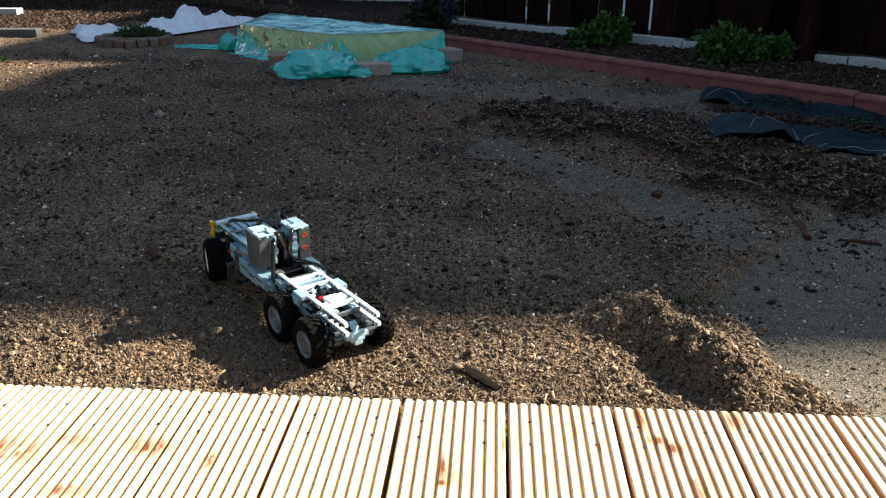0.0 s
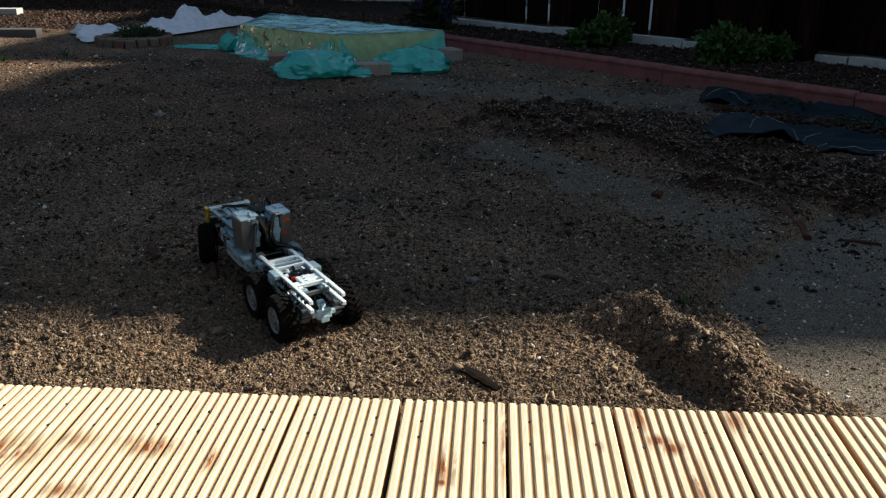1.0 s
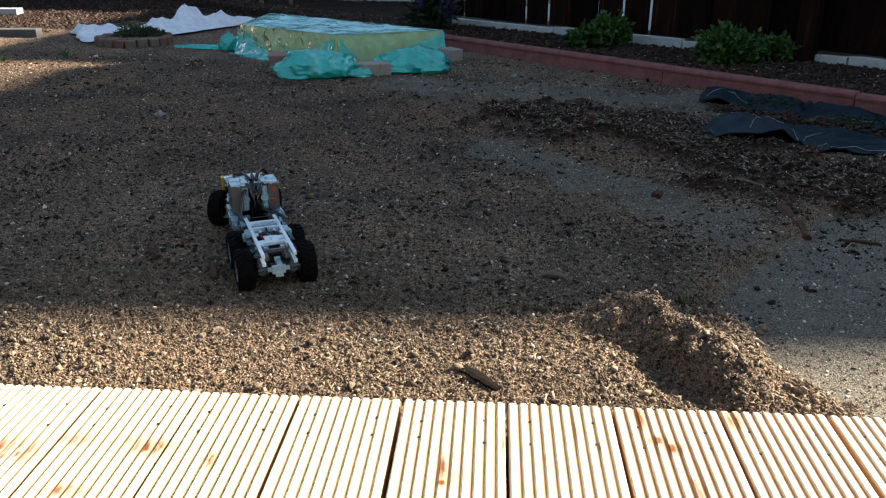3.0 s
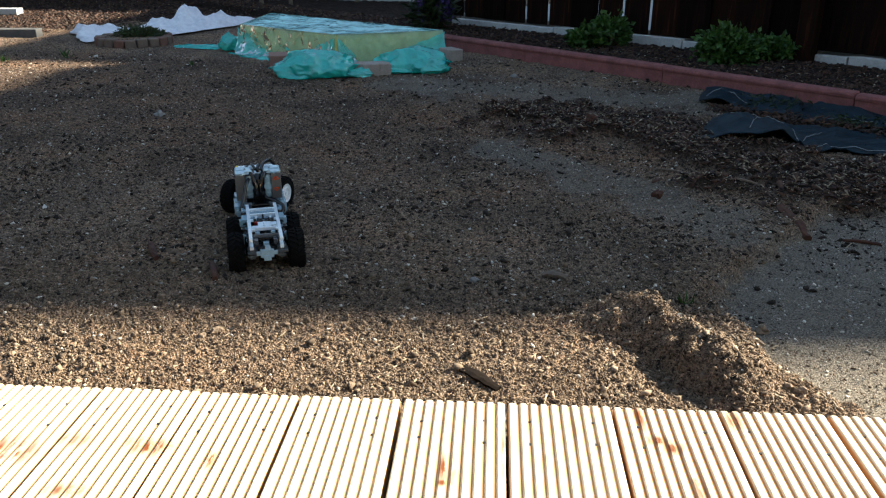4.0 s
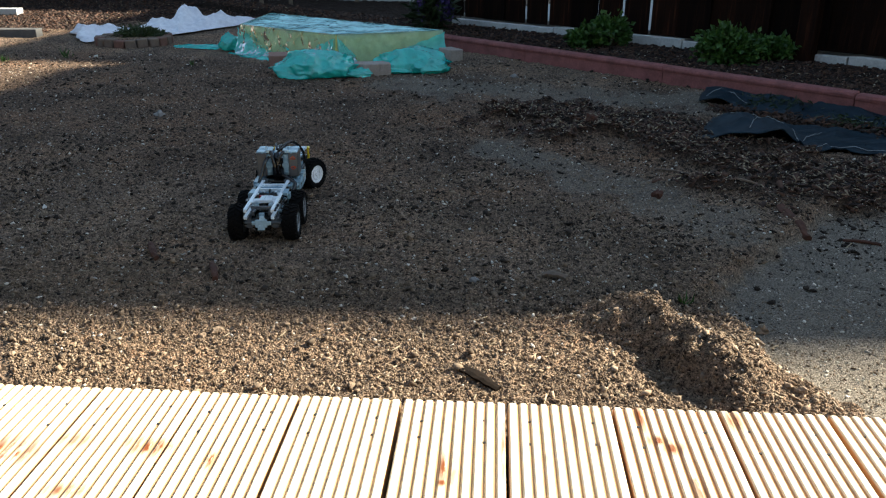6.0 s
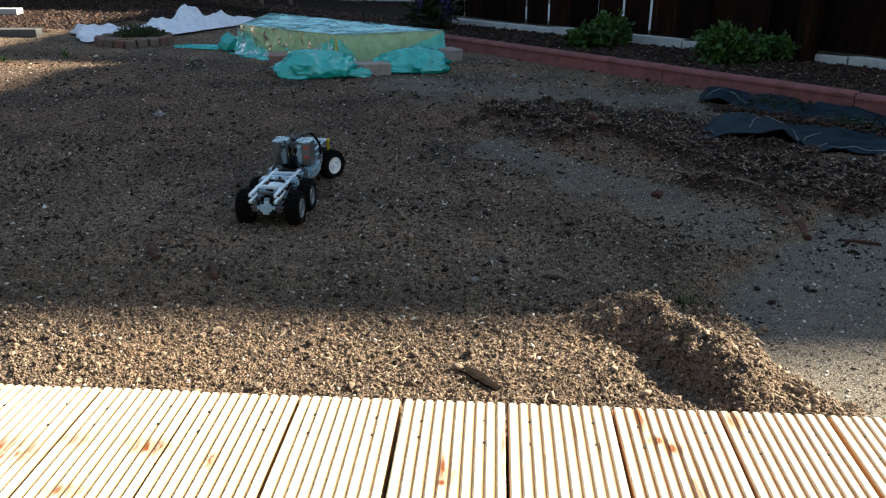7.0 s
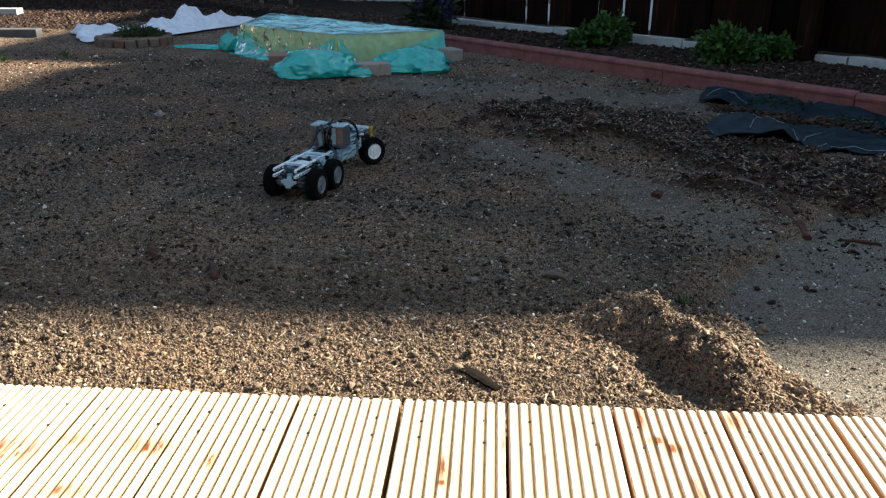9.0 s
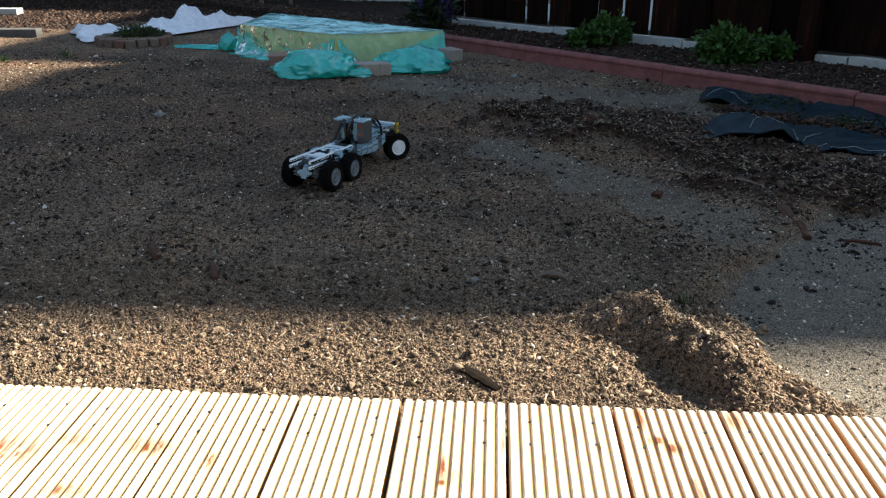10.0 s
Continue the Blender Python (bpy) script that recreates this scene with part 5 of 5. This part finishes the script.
    # rear end
    for s in (1, -1):
        bm = bmesh.new()
        box(bm, -0.038, -0.004, s * 0.030 - 0.014, s * 0.030 + 0.010, 0.0465, 0.0515, bevel=0.001)
        box(bm, -0.034, -0.006, s * 0.030 - 0.010, s * 0.030 + 0.010, 0.038, 0.0425, bevel=0.001)
        box(bm, -0.032, -0.008, s * 0.030 - 0.006, s * 0.030 + 0.006, 0.034, 0.058, bevel=0.001)
        box(bm, -0.034, -0.008, s * 0.032 - 0.008, s * 0.032 + 0.006, 0.0555, 0.061, bevel=0.001)
        part("axle_casing", bm, P_MID, t)
    # black block under the frame: the gaps' shade is put into its colour
    bm = bmesh.new()
    box(bm, -0.030, 0.018, -0.018, 0.018, 0.028, 0.058, bevel=0.002)
    box(bm, 0.018, 0.120, -0.016, 0.016, 0.034, 0.060, bevel=0.002)
    box(bm, 0.085, 0.130, -0.022, 0.022, 0.028, 0.060, bevel=0.002)
    box(bm, 0.120, 0.200, -0.024, 0.024, 0.045, 0.068, bevel=0.002)
    part("gearbox", bm, P_BLACK, t)
    bm = bmesh.new()
    box(bm, -0.046, -0.038, -0.014, 0.014, 0.040, 0.058, bevel=0.0015)
    box(bm, -0.044, -0.036, -0.022, 0.022, 0.045, 0.053, bevel=0.001)
    box(bm, -0.048, -0.040, -0.008, 0.008, 0.034, 0.046, bevel=0.001)
    bm2 = bmesh.ops.create_cone(bm, cap_ends=True, segments=3, radius1=0.009, radius2=0.006, depth=0.008, matrix=pose(-0.036, 0, 0.061, 0, 0, 180))
    part("tow_plate", bm, P_CAP, t, "light grey towing plate")

    # battery boxes
    for s in (1, -1):
        def yb(a, b):
            return (min(s * a, s * b), max(s * a, s * b))
        bm = bmesh.new()
        box(bm, 0.205, 0.258, *yb(0.029, 0.0525), 0.088, 0.150, bevel=0.0022)
        b = part("battery_box", bm, P_BOX, t, "dark grey battery box, upright")
        bm = bmesh.new()
        box(bm, 0.208, 0.255, *yb(0.014, 0.029), 0.090, 0.146, bevel=0.004)
        for z in (0.100, 0.112, 0.124, 0.136):
            box(bm, 0.206, 0.210, *yb(0.016, 0.027), z - 0.002, z + 0.002, bevel=0.0008)
        rod(bm, (0.2065, s * 0.021, 0.118), (0.212, s * 0.021, 0.118), 0.009, 14)
        part("battery_lid", bm, P_LIGHT, b, "light grey ribbed lid")
        bm = bmesh.new()
        box(bm, 0.206, 0.257, *yb(0.015, 0.052), 0.150, 0.1545, bevel=0.0015)
        box(bm, 0.207, 0.226, *yb(0.015, 0.030), 0.1545, 0.158, bevel=0.001)
        box(bm, 0.230, 0.255, *yb(0.030, 0.050), 0.1540, 0.1562, bevel=0.001)
        rod(bm, (0.2045, s * 0.036, 0.1500), (0.2045, s * 0.036, 0.1535), 0.003, 8)
        rod(bm, (0.222, s * 0.028, 0.157), (0.222, s * 0.028, 0.163), 0.003, 8)
        part("battery_cap", bm, P_CAP, b, "light grey top with a switch")
        if s < 0:
            for z, d in ((0.138, 1), (0.111, -1)):
                bm = bmesh.new()
                for y0, z0, y1, z1 in ((-0.0062, -0.003 * d, 0.0005, 0.004 * d), (0.0068, -0.003 * d, 0.0005, 0.004 * d), (-0.004, -0.0034 * d, 0.004, -0.0034 * d)):
                    rod(bm, (0.2046, -0.041 + y0, z + z0), (0.2046, -0.041 + y1, z + z1), 0.0013, 6)
                part("orange_mark", bm, P_ORANGE, b, "orange printed mark")

    # bricks under and before the battery boxes
    rng = random.Random(12)
    for s in (1, -1):
        for x0, x1, y0, y1, z0, z1, mat in ((0.178, 0.214, 0.030, 0.060, 0.062, 0.084, P_LIGHT), (0.216, 0.246, 0.034, 0.060, 0.058, 0.082, P_LIGHT), (0.248, 0.288, 0.030, 0.058, 0.056, 0.088, P_LIGHT),
                                            (0.290, 0.318, 0.028, 0.054, 0.060, 0.092, P_MID), (0.320, 0.352, 0.026, 0.048, 0.062, 0.090, P_LIGHT), (0.262, 0.300, 0.030, 0.050, 0.088, 0.100, P_LIGHT),
                                            (0.160, 0.182, 0.038, 0.056, 0.066, 0.078, P_LIGHT)):
            bm = bmesh.new()
            a, b_ = sorted((s * y0, s * y1))
            cut = rng.uniform(0.001, 0.004)
            box(bm, x0 + cut, x1 - 0.001, a, b_, z0, z1 - rng.uniform(0, 0.003), bevel=0.001)
            box(bm, x0 + cut, x1 - 0.004, a + 0.004, b_ - 0.004, z0 - 0.006, z0, bevel=0.001)
            if rng.random() < 0.6:
                studs(bm, x0, x1, a, b_, z1 - 0.001)
            for x in np.arange(x0 + 0.006, x1 - 0.003, 0.008):
                rod(dots, (x, s * y1 - s * 0.0004, (z0 + z1) / 2), (x, s * y1 + s * 0.0003, (z0 + z1) / 2), 0.0024, 8)
            part("brick", bm, mat, t)
    # black backing whose colour holds the shade of the gaps above it
    bm = bmesh.new()
    box(bm, 0.175, 0.36, -0.030, 0.030, 0.050, 0.086, bevel=0.002)
    part("motor_block", bm, P_BLACK, t)
    # hood of long beams
    for s in (1, -1):
        bm = bmesh.new()
        rod(bm, (0.285, s * 0.014, 0.088), (0.340, s * 0.014, 0.088), 0.010, 16)
        rod(bm, (0.340, s * 0.014, 0.088), (0.352, s * 0.014, 0.088), 0.006, 12)
        part("motor", bm, P_LIGHT, t, "light grey round motor")
        bm = bmesh.new()
        m = pose(0.385, s * 0.016, 0.0935, 0, 12, s * 24)
        box(bm, -0.030, 0.030, -0.0039, 0.0039, -0.0039, 0.0039, bevel=0.0012, m=m)
        part("strut", bm, P_WHITE, t)
    for i, y in enumerate((-0.038, -0.026, 0.026, 0.038)):
        bm = bmesh.new()
        z = 0.1045 if abs(y) > 0.03 else 0.0985
        beam(bm, dots, 0.268 if abs(y) > 0.03 else 0.300, 0.432 if abs(y) > 0.03 else 0.40, y, z)
        part("hood_beam", bm, P_LIGHT, t)
    # plates that roof the hood, with slots between them
    for x0, x1, y, z in ((0.292, 0.352, -0.011, 0.1005), (0.300, 0.412, 0.0, 0.1030), (0.292, 0.340, 0.012, 0.1005), (0.366, 0.414, -0.015, 0.1040), (0.350, 0.414, 0.015, 0.1040)):
        bm = bmesh.new()
        box(bm, x0, x1, y - 0.0052, y + 0.0052, z - 0.0016, z + 0.0016, bevel=0.0006)
        studs(bm, x0, x0 + 0.016, y - 0.004, y + 0.004, z + 0.0016)
        part("hood_plate", bm, P_LIGHT, t)
    for x, z, mat in ((0.276, 0.104, P_LIGHT), (0.360, 0.104, P_MID), (0.420, 0.107, P_WHITE)):
        bm = bmesh.new()
        box(bm, x - 0.006, x + 0.006, -0.044, 0.044, z - 0.002, z + 0.0045, bevel=0.001)
        studs(bm, x - 0.004, x + 0.004, -0.040, 0.040, z + 0.0045) if x > 0.4 else None
        part("hood_cross_plate", bm, mat, t)
    bm = bmesh.new()
    box(bm, 0.355, 0.430, -0.024, 0.024, 0.046, 0.080, bevel=0.002)
    box(bm, 0.425, 0.438, -0.042, 0.042, 0.070, 0.086, bevel=0.0015)
    part("front_block", bm, P_DARK, t)
    for s in (1, -1):
        bm = bmesh.new()
        box(bm, 0.430, 0.436, s * 0.046 - 0.003, s * 0.046 + 0.003, 0.074, 0.108, bevel=0.0012)
        box(bm, 0.428, 0.444, s * 0.046 - 0.004, s * 0.046 + 0.004, 0.100, 0.108, bevel=0.0012)
        box(bm, 0.430, 0.446, s * 0.046 - 0.003, s * 0.046 + 0.003, 0.078, 0.084, bevel=0.001)
        part("corner_piece", bm, P_YELLOW, t, "yellow corner piece")
        bm = bmesh.new()
        rod(bm, (0.403, s * 0.02, AXLE_Z), (0.403, s * 0.052, AXLE_Z), 0.008, 12)
        box(bm, 0.388, 0.418, s * 0.034 - 0.007, s * 0.034 + 0.007, 0.030, 0.066, bevel=0.002)
        part("steering_hub", bm, P_DARK, t)
        if s > 0:
            bm = bmesh.new()
            rod(bm, (0.356, s * 0.026, 0.070), (0.356, s * 0.050, 0.070), 0.0036, 10)
            part("red_axle_pin", bm, P_RED, t, "red axle pin")
    # added black block stands in for the dark cable mass here
    bm = bmesh.new()
    box(bm, 0.214, 0.252, -0.0135, 0.0135, 0.084, 0.136, bevel=0.003)
    rod(bm, (0.213, 0.0, 0.122), (0.216, 0.0, 0.122), 0.006, 12)
    part("filler_block", bm, P_BLACK, t, "black filler block for the dark mass between the battery boxes")
    # cables
    for pts, r in (([(0.215, 0.022, 0.152), (0.205, 0.014, 0.150), (0.196, 0.006, 0.125), (0.198, 0.002, 0.095), (0.21, 0.0, 0.08)], 0.0035),
                   ([(0.215, -0.022, 0.152), (0.202, -0.012, 0.148), (0.196, -0.004, 0.120), (0.202, -0.006, 0.09), (0.22, 0.0, 0.08)], 0.0035),
                   ([(0.222, 0.014, 0.140), (0.200, 0.026, 0.135), (0.185, 0.036, 0.105), (0.168, 0.045, 0.078), (0.16, 0.040, 0.066)], 0.0032),
                   ([(0.235, -0.010, 0.130), (0.200, -0.012, 0.098), (0.182, -0.030, 0.092), (0.160, -0.050, 0.084), (0.140, -0.046, 0.070)], 0.0034),
                   ([(0.240, -0.008, 0.150), (0.262, -0.018, 0.162), (0.285, -0.034, 0.158), (0.310, -0.050, 0.128), (0.318, -0.052, 0.092)], 0.0030),
                   ([(0.240, 0.004, 0.152), (0.270, 0.012, 0.158), (0.320, 0.020, 0.142), (0.380, 0.024, 0.124), (0.41, 0.020, 0.110)], 0.0028),
                   ([(0.238, 0.0, 0.148), (0.265, -0.004, 0.156), (0.310, -0.010, 0.140), (0.350, -0.014, 0.116), (0.37, -0.012, 0.105)], 0.0028),
                   ([(0.224, 0.0, 0.142), (0.214, 0.004, 0.132), (0.214, -0.004, 0.110), (0.225, 0.0, 0.088)], 0.0075)):
        bm = bmesh.new()
        tube(bm, pts, r * 1.25)
        part("cable", bm, P_BLACK, t, "black cable", smooth=True)
    # the shade inside the peg holes is put into black discs
    tagged(part("peg_hole_discs", dots, P_BLACK, t, "black discs for the shaded peg holes"), kind="stuff")

    # six wheels; the open side of the rims looks outwards
    ty, hub, rim, rim_front = tyre_mesh(), hub_mesh(), rim_mesh(P_RIM), rim_mesh(P_PURE)
    for me in (ty, rim, rim_front):
        me.transform(Matrix.Diagonal((GROW, 1, GROW, 1)))
    wheels = []
    for x, yc in ((0.0, 0.0630), (0.105, 0.0630), (0.403, 0.0610)):
        for s in (1, -1):
            w = part("wheel", hub, None, t)
            turn = pose(0, 0, 0, 0, 0, 0 if s > 0 else 180)
            part("tyre", ty, None, w, "black treaded rubber tyre", turn)
            part("rim", rim_front if x > 0.3 else rim, None, w, "white dished rim" if x > 0.3 else "grey dished rim", turn)
            wheels.append((w, x, s * yc))
    return t, wheels


truck, wheels = toy_truck()


def motions():
    # seconds, x and y of the rear axle, heading in degrees, metres driven
    path = [(0.0, -0.2499, 1.2103, 131.70, 0.000), (0.5, -0.2835, 1.2423, 129.88, 0.046), (1.0, -0.3196, 1.2889, 127.45, 0.105), (1.5, -0.3550, 1.3407, 124.64, 0.168),
            (2.0, -0.3878, 1.3918, 121.62, 0.229), (2.5, -0.4170, 1.4398, 118.46, 0.285), (3.0, -0.4426, 1.4842, 115.22, 0.336), (3.5, -0.4646, 1.5257, 111.92, 0.383),
            (4.0, -0.4836, 1.5660, 108.56, 0.428), (4.5, -0.5000, 1.6070, 105.16, 0.472), (5.0, -0.5143, 1.6501, 101.74, 0.517), (5.5, -0.5266, 1.6965, 98.30, 0.565),
            (6.0, -0.5371, 1.7465, 94.90, 0.616), (6.5, -0.5454, 1.7999, 91.56, 0.670), (7.0, -0.5513, 1.8555, 88.33, 0.726), (7.5, -0.5541, 1.9117, 85.22, 0.783),
            (8.0, -0.5533, 1.9668, 82.24, 0.838), (8.5, -0.5486, 2.0189, 79.34, 0.890), (9.0, -0.5397, 2.0671, 76.43, 0.939), (9.5, -0.5272, 2.1114, 73.30, 0.985), (10.0, -0.5124, 2.1542, 69.64, 1.030)]
    nose = (0, 1, 2.5, 4, 5.5, 7, 10), (2.3, 1.5, 0.9, 0.1, 0.1, -0.4, -1.5)  # degrees up at the front
    walk(truck, [(t, pose(x * NEARER, y * NEARER, TRUCK_Z, 0, -float(np.interp(t, *nose)), h)) for t, x, y, h, d in path])
    for w, x, y in wheels:
        front = 1 if x > 0.3 else 0
        rows = []
        for a, b in zip(path, path[1:] + [None]):
            steer = front * float(np.interp(a[0], (0, 1, 2.5, 4), (-15, -21, -30, -33)))
            rows.append((a[0], pose(x, y, AXLE_Z, 0, math.degrees(a[4] / R_TYRE), steer)))
            if b:
                rows.append(((a[0] + b[0]) / 2, pose(x, y, AXLE_Z, 0, math.degrees((a[4] + b[4]) / 2 / R_TYRE), steer)))
        walk(w, rows)


TRUCK_Z, NEARER = 0.003, 0.9912
motions()
